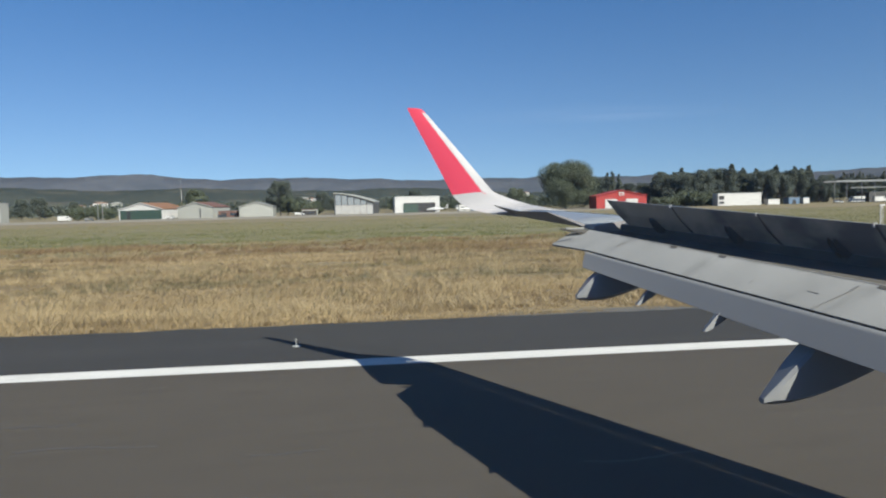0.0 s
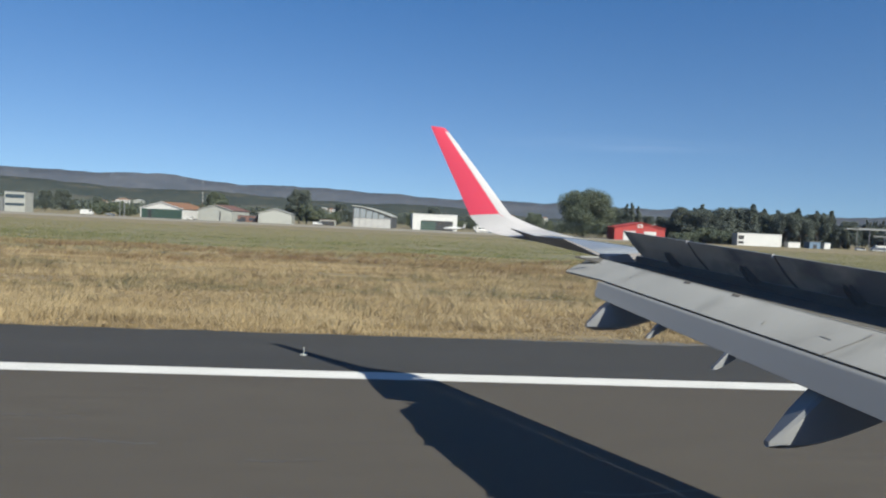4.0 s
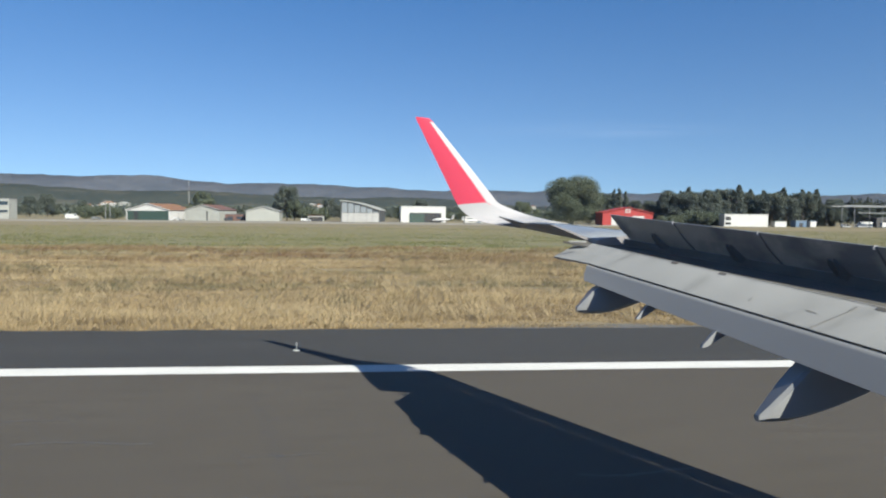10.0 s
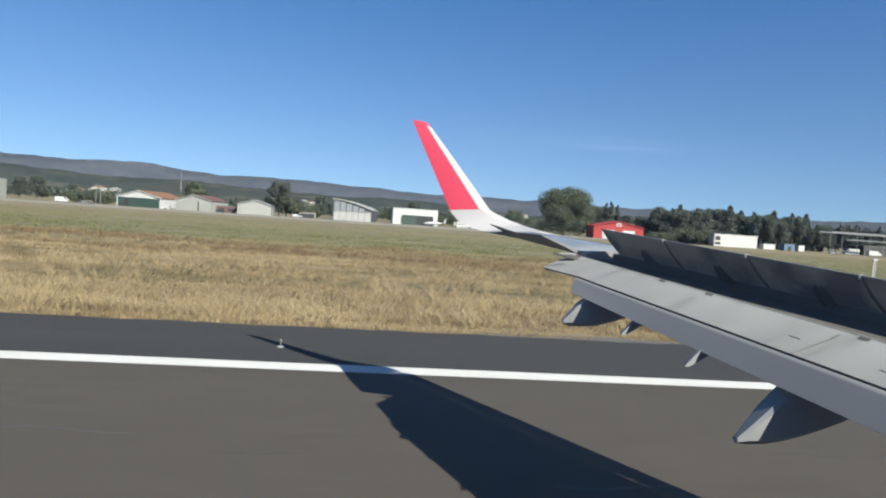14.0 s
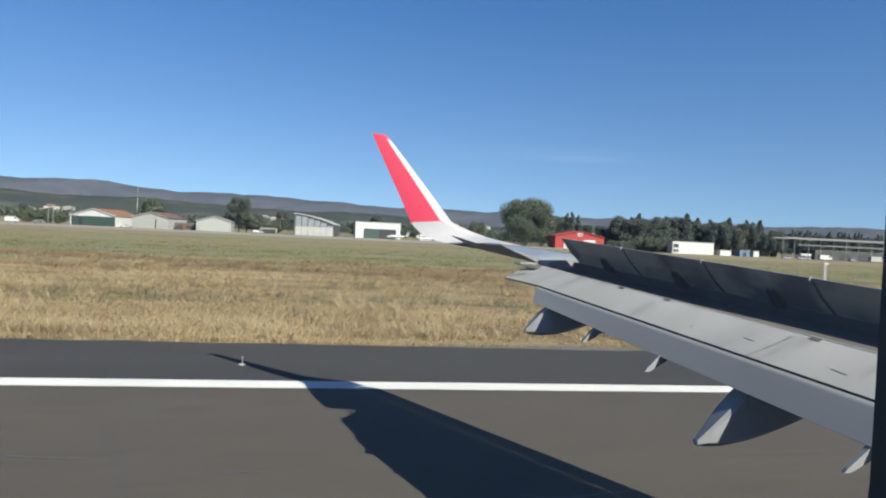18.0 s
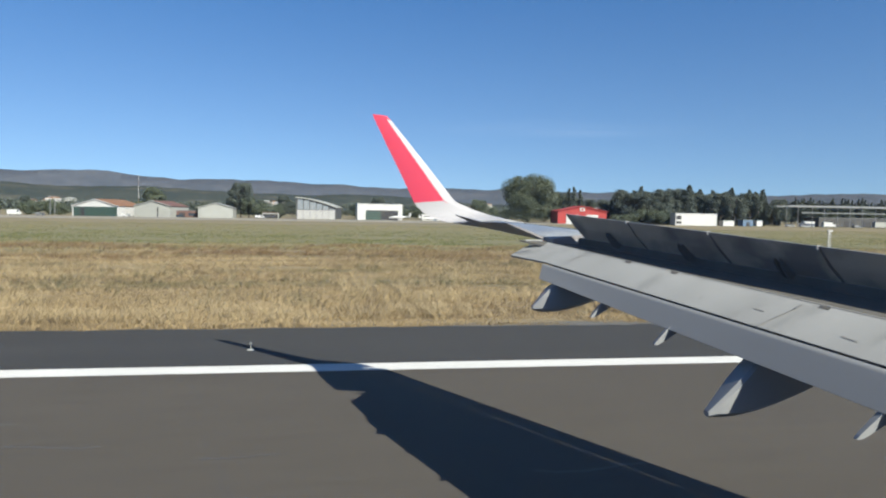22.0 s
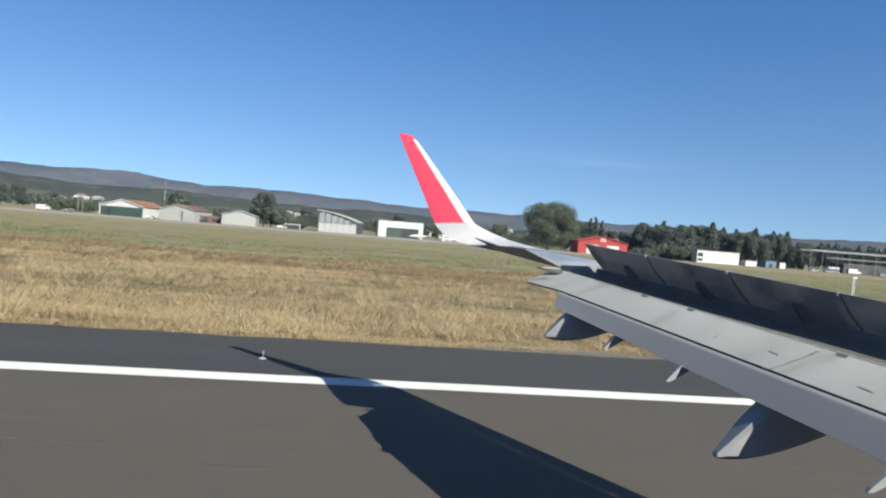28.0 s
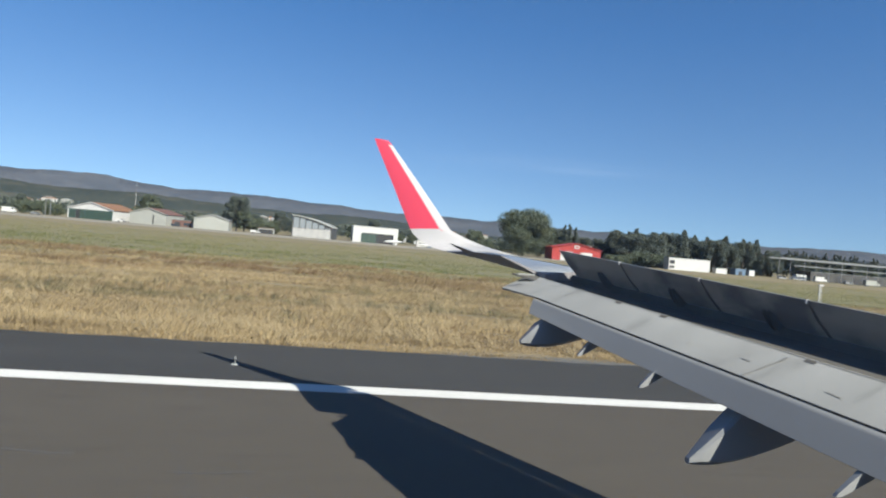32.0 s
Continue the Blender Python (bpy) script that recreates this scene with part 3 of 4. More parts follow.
# flap track fairings: deep narrow canoes, cut to a blunt end behind
def fairing(tip, top, front, width):
    """tip: low rear end; top: where its rear edge meets the flap; front: where its keel meets the flap ahead."""
    tip, top, front = Vector(tip), Vector(top), Vector(front)
    bm = bmesh.new()
    secs = []
    for u in (0, .08, .2, .36, .5, .65, .8, .92, 1.0):
        low = tip.lerp(front, u) - Vector((0, 0, .09 * math.sin(math.pi * u ** .8)))
        cut = (top.x - tip.x) / (front.x - tip.x)
        high = (tip + Vector((-.02, 0, .06))).lerp(top, u / cut) if u < cut else top.lerp(front + Vector((.05, 0, .22)), (u - cut) / (1 - cut))
        w = width * (.34 + .66 * min(1, u / .22)) * (1 - .35 * max(0, u - .8) / .2)
        y, x = low.y, low.x
        z0, z1 = low.z, max(high.z, low.z + .06)
        b = min(.05, (z1 - z0) * .3)
        secs.append([(x, y - w * .45, z0), (x, y - w * .95, z0 + b), (x, y - w, z1 - b), (x, y - w * .75, z1), (x, y + w * .75, z1), (x, y + w, z1 - b),
                     (x, y + w * .95, z0 + b), (x, y + w * .45, z0)])
    loft(bm, secs)
    return part("flap_track_fairing", bm, M_FAIRING, airliner, "grey canoe-shaped fairing under the flap", smooth=True)


fairing((3.10, 10.34, 2.974), (3.44, 10.34, 3.43), (4.23, 10.30, 3.18), .13)
fairing((4.017, 6.825, 2.305), (4.52, 6.825, 2.95), (5.45, 6.78, 2.73), .15)


def hinge_arm(tip, top, width=.05):
    tip, top = Vector(tip), Vector(top)
    d = (top - tip)
    bm = bmesh.new()
    secs = []
    for k, w in ((0, .028), (.15, .05), (.6, .085), (1.0, .11)):
        p = tip + d * k
        secs.append([p + Vector((sx * w, sy * width * (.6 + .4 * k), 0)) for sx, sy in ((-1, -1), (1, -1), (1, 1), (-1, 1))])
    loft(bm, secs)
    part("hinge_fairing", bm, M_FAIRING, airliner, "small pale hinge fairing under the flap")


hinge_arm((3.60, 9.13, 3.035), (3.90, 9.13, 3.29), .04)
hinge_arm((3.925, 7.865, 2.887), (4.222, 7.865, 3.135), .036)
hinge_arm((4.60, 5.35, 2.52), (4.95, 5.35, 2.77), .035)
# inboard flap, beyond the kink
bm = bmesh.new()
loft(bm, [[(x + o, y, z) for x, z in ((5.9, 3.4), (5.6, 3.42), (5.1, 3.1), (4.95, 2.75), (5.3, 2.85))] for y, o in ((.3, .25), (4.96, .2))])
part("inboard_flap", bm, M_FLAP, airliner, "pale inboard flap")

# the flap group sits a little nearer than its first lines
EYE = Vector((0, 0, 4.44))
NEAR = Matrix.Translation(EYE) @ Matrix.Scale(.95, 4) @ Matrix.Translation(-EYE)
FLAP_GROUP = ("main_flap", "flap_tab", "slot_seal", "panel_seam", "access_scuff", "flap_track_end", "front_strip")
moved = set()
for ob in airliner.children_recursive:
    if ob.name.split(".")[0] in FLAP_GROUP and ob.data not in moved:
        moved.add(ob.data)
        ob.data.transform(NEAR)
        if ob.name == "main_flap":      # its outer end bends back toward the aileron
            for v in ob.data.vertices:
                far = max(0.0, v.co.y - 10.9) / .5
                v.co = EYE + (v.co - EYE) * (1 + .085 * min(far, 1.3))

part("flap_end_rib", boxed(3.36, 3.68, 11.72, 11.80, 3.985, 4.015, bevel=.008), M_FLAP, airliner, "small pale rib at the flap's outer end")

# main gear leg under the wing root
part("gear_leg", tubed((8.2, 1.9, .55), (8.2, 1.7, 3.3), .13, .16, 10), M_STEEL, airliner, "steel landing gear leg")
for dx in (-.46, .46):
    part("gear_wheel", tubed((8.2 + 0, 1.9 + dx - .18, .57), (8.2, 1.9 + dx + .18, .57), .57, seg=24), M_TYRE, airliner, "black landing gear wheel")


# ---- airfield: hangars, trees, masts, hills ----
M_LEAF = material("tree_leaves", c(.0845, .0997, .0592), c(.0659, .0803, .049), .7, scale=.4, per_island=.2, thin=.35)
# dark leaves set paler and bluer, carrying haze of the distance in their colour
M_LEAF_DARK = material("dark_tree_leaves", c(.071, .0837, .0642), c(.0558, .0676, .0532), .75, scale=.4, per_island=.2, thin=.3)
M_BARK = material("tree_bark", c(.0416, .0346, .0277), c(.0312, .0277, .0208), .9, scale=3)
M_WALL = material("pale_sheet_wall", c(.2321, .2356, .2148), c(.2009, .2023, .1857), .6, scale=.3, fine=.08)
M_WALL_GREY = material("grey_sheet_wall", c(.1178, .1213, .1213), c(.097, .1005, .1005), .6, scale=.25, fine=.1)
M_BRIGHT = material("bright_white_sheet", c(.388, .3846, .3742), c(.3464, .343, .3326), .5, scale=.3, fine=.05)
M_GREEN = material("green_hangar_door", c(.0208, .0416, .0312), c(.0173, .0346, .0264), .6, scale=.3, fine=.1)
M_ORANGE = material("orange_sheet_roof", c(.1663, .0866, .0416), c(.1386, .0693, .0346), .7, scale=.4, fine=.2)
M_BROWN_ROOF = material("red_brown_roof", c(.1039, .052, .0381), c(.0831, .0416, .0333), .75, scale=.4, fine=.2)
M_GREY_ROOF = material("grey_sheet_roof", c(.1178, .1213, .1247), c(.097, .1005, .1039), .6, scale=.3, fine=.1)
M_RED_WALL = material("red_sheet_wall", c(.2633, .0208, .0173), c(.2287, .0187, .0152), .55, scale=.4, fine=.08)
M_YELLOW_WALL = material("yellow_sheet_wall", c(.291, .2633, .0831), c(.2564, .2287, .0693), .6, scale=.3, fine=.06)
M_RUST = material("rusty_roof", c(.0901, .0381, .0243), c(.1386, .1039, .0831), .8, scale=.25, fine=.25)
M_HOLE = material("dark_opening", c(.015, .015, .017), c(.022, .022, .023), .8, scale=1)
M_BLUE = material("blue_shed_wall", c(.0693, .1109, .1732), c(.0554, .097, .1524), .6, scale=.5)
M_FRAME = material("dark_steel_frame", c(.052, .0541, .0554), c(.0416, .0429, .045), .6, scale=1)
M_DOOR = material("pale_folding_door", c(.291, .2876, .2772), c(.2494, .246, .2356), .6, scale=.5, fine=.08)
M_CLEAR = material("clouded_panel", c(.1386, .1559, .1698), c(.1871, .2009, .2079), .4, scale=.6)
M_GLASS_DARK = material("dark_window_glass", c(.02, .03, .04), c(.03, .04, .05), .1, scale=1)


def gable_hangar(name, label, x, y, w, depth, eave, ridge, wall, roof, door=None, turn=0.0, door_span=None, gap=None, emblem=False, group=""):
    """A hangar whose gable faces the runway; its own x runs along the front, the front at y = 0."""
    h = thing(name, label, "hangar", group=group, at=(x, y, -.03), turn=turn)
    bm = bmesh.new()
    hw = w / 2
    prof = [(-hw, 0), (hw, 0), (hw, eave), (0, ridge), (-hw, eave)]
    loft(bm, [[(px, yy, pz) for px, pz in prof] for yy in (0, depth)])
    body = part("wall", bm, wall, h)
    for s in (-1, 1):
        bm = bmesh.new()
        e = .45
        sl = (ridge - eave) / hw
        pts = [(0, ridge + .05), (s * (hw + e), eave - e * sl + .05), (s * (hw + e), eave - e * sl + .22), (0, ridge + .22)]
        loft(bm, [[(px, yy, pz) for px, pz in pts] for yy in (-.5, depth + .4)])
        part("roof", bm, roof, h)
        bm = bmesh.new()
        pts = [(0, ridge - .1), (s * (hw + e), eave - e * sl - .1), (s * (hw + e), eave - e * sl + .25), (0, ridge + .25)]
        loft(bm, [[(px, yy, pz) for px, pz in pts] for yy in (-.62, -.5)])
        part("barge_board", bm, wall, h)
    n = int(w / 1.1)
    for k in range(n + 1):
        px = -hw + w * k / n
        top = ridge - abs(px) / hw * (ridge - eave)
        part("sheet_rib", boxed(px - .05, px + .05, -.06, 0, .1, top - .1), wall, body)
    if door:
        d0, d1 = door_span or (-hw * .8, hw * .8)
        leaves = max(2, int((d1 - d0) / 3))
        for k in range(leaves):
            a, b = d0 + (d1 - d0) * k / leaves, d0 + (d1 - d0) * (k + 1) / leaves
            part("door", boxed(a + .03, b - .03, -.16, -.06, .05, eave * .92), door, h, "tall sliding hangar door leaf")
    if gap:
        part("opening", boxed(gap[0], gap[1], -.09, -.03, .05, eave * .9), M_HOLE, h, "dark open doorway")
    if emblem:
        part("sign_board", boxed(-1.3, 1.3, -.25, -.14, eave + .15, eave + 1.9), M_BRIGHT, h, "white sign board")
        part("sign_mark", boxed(-.8, .8, -.29, -.25, eave + .6, eave + 1.4), M_RED_WALL, h, "red bar on the sign")
    return h


def block(name, label, category, x, y, w, depth, height, wall, roof=None, turn=0.0, openings=(), strips=0, group=""):
    """A flat-roofed hall; openings are (x0, x1, z0, z1, material, part name)."""
    h = thing(name, label, category, group=group, at=(x, y, -.03), turn=turn)
    body = part("wall", boxed(-w / 2, w / 2, 0, depth, 0, height, bevel=.05), wall, h)
    part("roof", boxed(-w / 2 - .2, w / 2 + .2, -.2, depth + .2, height, height + .25), roof or M_GREY_ROOF, h)
    for i, (x0, x1, z0, z1, m, nm) in enumerate(openings):
        part(nm, boxed(x0, x1, -.10 - .04 * (i % 4), -.02, z0, z1), m, h)
    for k in range(strips):
        px = -w / 2 + w * (k + .5) / strips
        part("sheet_rib", boxed(px - .06, px + .06, -.08, 0, .1, height - .2), wall, body)
    return h


Y0 = 400
# x at that distance from a bearing in degrees
def bx(deg, y): return y * math.tan(radians(deg))


H_GREEN = gable_hangar("hangar", "white gabled hangar with green doors and orange roof", bx(-17.5, Y0), Y0, 25.5, 30, 5.6, 9.2, M_BRIGHT, M_ORANGE, M_GREEN,
                       door_span=(-6.0, 12.2), gap=(-8.2, -6.0), turn=-12)
part("door", boxed(-12.0, -8.25, -.16, -.06, .05, 5.15), M_GREEN, H_GREEN, "tall sliding hangar door leaf")
gable_hangar("hangar", "grey-white gabled hangar with red-brown roof", bx(-13.6, Y0), Y0, 20, 26, 6.0, 8.9, M_WALL, M_BROWN_ROOF, None, turn=-10,
             gap=(2.6, 3.3))
gable_hangar("hangar", "pale gabled hangar with grey roof", bx(-9.0, Y0), Y0, 18.5, 20, 5.6, 8.3, M_WALL, M_GREY_ROOF, M_WALL, turn=2, door_span=(-8, 8))
H_RED = gable_hangar("hangar", "bright red gabled hangar with two white doors", bx(20.6, 352), 352, 26, 22, 6.6, 9.4, M_RED_WALL, M_RED_WALL, None, turn=-8,
                     emblem=True)
for a, b in ((-8.5, -2.2), (2.2, 8.5)):
    part("door", boxed(a, b, -.16, -.06, .05, 4.9), M_BRIGHT, H_RED, "white roll-up door")


def arched_hangar(x, y, w, depth, high, low, turn):
    h = thing("arched_hangar", "grey hangar with curved sloping roof and panelled front", "hangar", at=(x, y, -.03), turn=turn)
    n = 14
    top = [(-w / 2 + w * k / n, low + (high - low) * (1 - (k / n) ** 1.7)) for k in range(n + 1)]
    bm = bmesh.new()
    loft(bm, [[(px, yy, pz) for px, pz in [(-w / 2, 0)] + top + [(w / 2, 0)]] for yy in (0, depth)])
    part("wall", bm, M_FRAME, h, "dark steel frame of the front")
    bm = bmesh.new()
    loft(bm, [[(px * 1.03, yy, pz + .1) for px, pz in top] + [(px * 1.03, yy, pz + .7) for px, pz in top[::-1]] for yy in (-.8, depth + .5)])
    part("roof", bm, M_WALL, h, "curved pale metal roof")
    for k in range(6):
        a = -w / 2 + .5 + (w - 1) * k / 6
        zt = top[int((k + 1) * n / 6)][1]
        part("door", boxed(a + .08, a + (w - 1) / 6 - .08, -.18, -.05, .1, 5.2), M_DOOR, h, "pale folding hangar door")
        part("panel", boxed(a + .3, a + (w - 1) / 6 - .3, -.14, -.04, 5.45, max(5.9, zt - .5)), M_CLEAR, h, "clouded clerestory panel")
    return h


block("annex", "low brown annex between two hangars", "building", bx(-11.3, Y0), Y0 + 6, 11, 9, 3.6, M_BROWN_ROOF, M_GREY_ROOF, openings=((-4, -1, .1, 2.6, M_HOLE, "door"),
      (1, 4.5, 1.0, 2.4, M_GLASS_DARK, "window")))
block("annex", "small open shelter beside the arched hangar", "shelter", bx(-4.9, Y0), Y0 + 8, 9, 6, 3.2, M_WALL, M_BROWN_ROOF, openings=((-4, 4, .1, 2.5, M_HOLE, "opening"),))
block("office", "low white office with blue sign beside the light aircraft", "building", bx(8.6, 410), 412, 16, 8, 3.8, M_BRIGHT, M_WALL,
      openings=((-7, -3, 1, 2.6, M_GLASS_DARK, "window"), (-1, 1, .05, 2.3, M_BLUE, "door"), (2.5, 7, 1, 2.6, M_GLASS_DARK, "window")))
arched_hangar(bx(-1.2, Y0), Y0, 22.5, 35, 11.8, 6.4, -6)
block("hangar", "bright white flat-roofed hangar with green door", "hangar", bx(4.0, Y0), Y0, 26, 25, 9.2, M_BRIGHT, M_BRIGHT,
      openings=((-7.8, 10.5, .1, 5.6, M_HOLE, "opening"), (-8.2, .6, .05, 5.0, M_GREEN, "door")))
block("cargo_trailer", "long white box trailer parked on the grass", "trailer", bx(29.35, 345), 345, 24, 6, 6.3, M_BRIGHT, M_BRIGHT,
      openings=((-11.5, -8.6, 3.2, 5.2, M_HOLE, "vent"), (-11.5, -8.6, 1.0, 2.2, M_HOLE, "vent")), strips=12)
block("shed", "small white shed beside the trailer", "shed", bx(31.7, 345), 345, 6.5, 4, 2.8, M_BRIGHT, M_WALL)
block("shed", "small blue shed with pale roof", "shed", bx(33.05, 345), 345, 6, 5, 3.4, M_BLUE, M_GREY_ROOF, openings=((-1, 1, .05, 2.2, M_HOLE, "door"),))
block("shed", "tiny white shed among dark trees", "shed", bx(33.85, 350), 350, 3.4, 3, 3.2, M_BRIGHT, M_BLUE)
# farther along the apron
block("fire_station", "grey fire station with four open bays", "building", -232, 405, 42, 18, 8.0, M_WALL_GREY, M_GREY_ROOF,
      openings=tuple((-19 + k * 7.4, -13 + k * 7.4, .1, 5.4, M_HOLE, "bay") for k in range(5)))
block("control_tower", "short pale control tower with window band", "tower", -205, 400, 11, 9, 11, M_WALL, M_GREY_ROOF,
      openings=((-5, 5, 7.6, 9.6, M_GLASS_DARK, "window_band"), (-5, 5, 3.4, 4.8, M_GLASS_DARK, "window_band")))
gable_hangar("hangar", "long white hangar with rusted roof", -300, 400, 62, 30, 6, 11.5, M_BRIGHT, M_RUST, M_BRIGHT, turn=0, door_span=(-26, 26))
block("hangar", "white flat-roofed cargo hangar", "hangar", -370, 430, 30, 25, 9.5, M_BRIGHT, M_BRIGHT, strips=10)
gable_hangar("hangar", "pale yellow gabled hangar", -470, 420, 44, 36, 8.5, 12, M_YELLOW_WALL, M_YELLOW_WALL, M_YELLOW_WALL, door_span=(-18, 18))

strip("apron", -620, 130, 312, 399, -.015, M_APRON, "pale concrete apron before the hangars", "pavement", wobble=1.5, step=12)


# trees
def leaf_cloud(rng, centres, n, size):
    """Small bent quads round given clump centres (x, y, z, radius)."""
    cs = np.array(centres)
    pick = rng.integers(0, len(cs), n)
    d = rng.normal(size=(n, 3))
    d /= np.linalg.norm(d, axis=1)[:, None]
    r = cs[pick, 3] * rng.uniform(.45, 1.05, n)
    p = cs[pick, :3] + d * r[:, None] * np.array([1, 1, .85])
    u = rng.normal(size=(n, 3))
    u /= np.linalg.norm(u, axis=1)[:, None]
    v = np.cross(u, d + rng.normal(size=(n, 3)) * .5)
    v /= np.linalg.norm(v, axis=1)[:, None]
    s = size * rng.uniform(.6, 1.4, n)[:, None]
    bend = d * s * .25
    quad = np.stack([p - u * s, p + v * s * .7 + bend, p + u * s, p - v * s * .7 + bend], 1).reshape(-1, 3)
    return quad


def quad_mesh(name, verts, mat):
    n = len(verts) // 4
    me = bpy.data.meshes.new(name)
    me.vertices.add(n * 4)
    me.vertices.foreach_set("co", np.asarray(verts, dtype=np.float32).ravel())
    me.loops.add(n * 4)
    me.loops.foreach_set("vertex_index", np.arange(n * 4, dtype=np.int32))
    me.polygons.add(n)
    me.polygons.foreach_set("loop_start", np.arange(0, n * 4, 4, dtype=np.int32))
    me.update(calc_edges=True)
    me.materials.append(mat)
    return me


def tree(name, label, height, width, kind_of, mat, seed, leaves=7000, leaf=.27):
    rng = np.random.default_rng(seed)
    t = thing(name, label, "tree")
    bm = bmesh.new()
    tr = height * .022 + .08
    if kind_of == "round":
        tube(bm, (0, 0, -.05), (0, 0, height * .45), tr, tr * .6)
        cs = []
        for k in range(26):
            a, h = rng.uniform(0, 6.28), rng.uniform(.22, .93)
            rad = width / 2 * math.sqrt(max(.05, 1 - ((h - .5) / .5) ** 2)) * rng.uniform(.35, .85)
            cs.append((rad * math.cos(a), rad * math.sin(a), h * height, width * rng.uniform(.15, .23)))
        for x, y, z, r in cs[:9]:
            tube(bm, (0, 0, height * rng.uniform(.2, .42)), (x, y, z), tr * .4, tr * .1, 5)
    elif kind_of == "poplar":
        tube(bm, (0, 0, -.05), (0, 0, height * .9), tr * .8, tr * .15)
        cs = []
        for k in range(24):
            h = .08 + .9 * k / 23
            w = width / 2 * min(1, 3 * h) * (1 - max(0, h - .55) / .5 * .9)
            a = rng.uniform(0, 6.28)
            cs.append((w * .45 * math.cos(a), w * .45 * math.sin(a), h * height, max(.25, w * .65)))
    else:
        tube(bm, (0, 0, -.05), (0, 0, height * .95), tr, tr * .1)
        cs = []
        for k in range(34):
            h = .06 + .93 * (k / 33) ** .9
            w = width / 2 * (1.03 - h) ** .65
            a = k * 2.4 + rng.uniform(-.4, .4)
            cs.append((w * .55 * math.cos(a), w * .55 * math.sin(a), h * height, max(.55, w * .55)))
    part("trunk", bm, M_BARK, t)
    crown = new("crown", quad_mesh("crown", leaf_cloud(rng, cs, leaves, leaf), mat))
    crown.parent = t
    return t


KINDS = [tree("broadleaf_tree", "broad rounded green tree behind the hangars", 20, 27, "round", M_LEAF, 1, 52000, .27),
         tree("broadleaf_tree", "smaller rounded green tree", 10, 9, "round", M_LEAF, 2),
         tree("poplar", "tall narrow dark poplar", 18, 5, "poplar", M_LEAF_DARK, 3, 9000),
         tree("conifer", "dark conical conifer in the windbreak", 17, 9, "conifer", M_LEAF_DARK, 4, 9000),
         tree("broadleaf_tree", "dark dense tree in the windbreak", 15, 12, "round", M_LEAF_DARK, 5, 9000),
         tree("bush", "low dark green bush by the hangars", 5, 8, "round", M_LEAF, 6, 4500)]
used = set()
rt = random.Random(7)


def plant(k, x, y, s=1.0, sz=None):
    m = pose(x, y, -.03, 0, 0, rt.uniform(0, 360))
    sc = Matrix.Diagonal((s, s, sz or s, 1))
    ob = KINDS[k]
    if k not in used:
        used.add(k)
        ob.matrix_basis = m @ sc
        return ob
    o = copy_thing(ob, m)
    o.scale = (s, s, sz or s)
    return o


def plant_at(k, deg, y, s=1.0, sz=None):
    return plant(k, bx(deg, y), y, s, sz)


plant_at(0, 16.2, 385, 1.22)
plant_at(1, 12.2, 380, 1.25)
for deg, s in ((18.2, 1.25), (19.0, 1.2), (20.1, 1.0), (21.2, .95), (22.3, .95)):
    plant_at(4, deg, 420, s)
for deg, s in ((19.5, 1.15), (19.9, 1.2), (20.4, 1.1)):
    plant_at(2, deg, 400, s)
for i in range(64):
    deg = 23.2 + i * .19 + rt.uniform(-.15, .15)
    plant_at(rt.choice((4, 3, 4, 4, 1, 4, 4, 1, 3, 4)), deg, rt.uniform(368, 410), rt.uniform(.95, 1.35) * (1.0 if i < 58 else .8))
for i in range(9):
    plant_at(5, 23.2 + i * .55 + rt.uniform(-.2, .2), rt.uniform(352, 360), rt.uniform(.9, 1.6))
for deg, k, s in ((-13.6, 1, 1.7), (-14.3, 5, 1.6), (-7.1, 4, 1.35), (-6.5, 1, 1.3), (-5.6, 5, 1.5), (-4.9, 5, 1.2), (-4.2, 5, 1.0), (-20.5, 5, 1.5), (-19.8, 5, 1.2), (-21.8, 5, 1.4)):
    plant_at(k, deg, 430, s)
for i in range(22):
    plant_at(rt.choice((1, 4, 5)), rt.uniform(2.0, 14.5), rt.uniform(520, 600), rt.uniform(.8, 1.3))
for i in range(46):
    plant_at(2, 35.6 + i * .2, rt.uniform(560, 580), rt.uniform(1.05, 1.35))
for i in range(26):
    plant_at(rt.choice((1, 4, 5, 4)), rt.uniform(-40, -2), rt.uniform(520, 640), rt.uniform(.7, 1.2))
for i in range(16):
    plant_at(rt.choice((4, 1)), 36.5 + i * .75, rt.uniform(480, 520), rt.uniform(.8, 1.1))


# far woods: many leaf clumps joined
def woods(name, label, y0, y1, deg0, deg1, clumps, height, mat, seed, leaf):
    rng = np.random.default_rng(seed)
    cs = []
    for k in range(clumps):
        y = rng.uniform(y0, y1)
        x = bx(rng.uniform(deg0, deg1), y)
        h = height * rng.uniform(.5, 1.1)
        for j in range(4):
            cs.append((x + rng.normal() * 2, y + rng.normal() * 2, h * (.2 + .24 * j), h * .28))
    ob = new(name, quad_mesh(name, leaf_cloud(rng, cs, clumps * 60, leaf), mat))
    return tagged(ob, label, "woods", kind="stuff")


woods("far_woods", "band of mixed trees behind the airfield", 700, 900, -50, 52, 700, 12, M_LEAF_DARK, 11, 1.1)
woods("distant_woods", "dark wooded plain below the hills", 1100, 1700, -50, 54, 1100, 16, M_LEAF_DARK, 12, 2.2)

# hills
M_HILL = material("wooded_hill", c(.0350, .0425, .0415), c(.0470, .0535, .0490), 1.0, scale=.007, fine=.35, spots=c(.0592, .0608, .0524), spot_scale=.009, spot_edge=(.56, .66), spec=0)
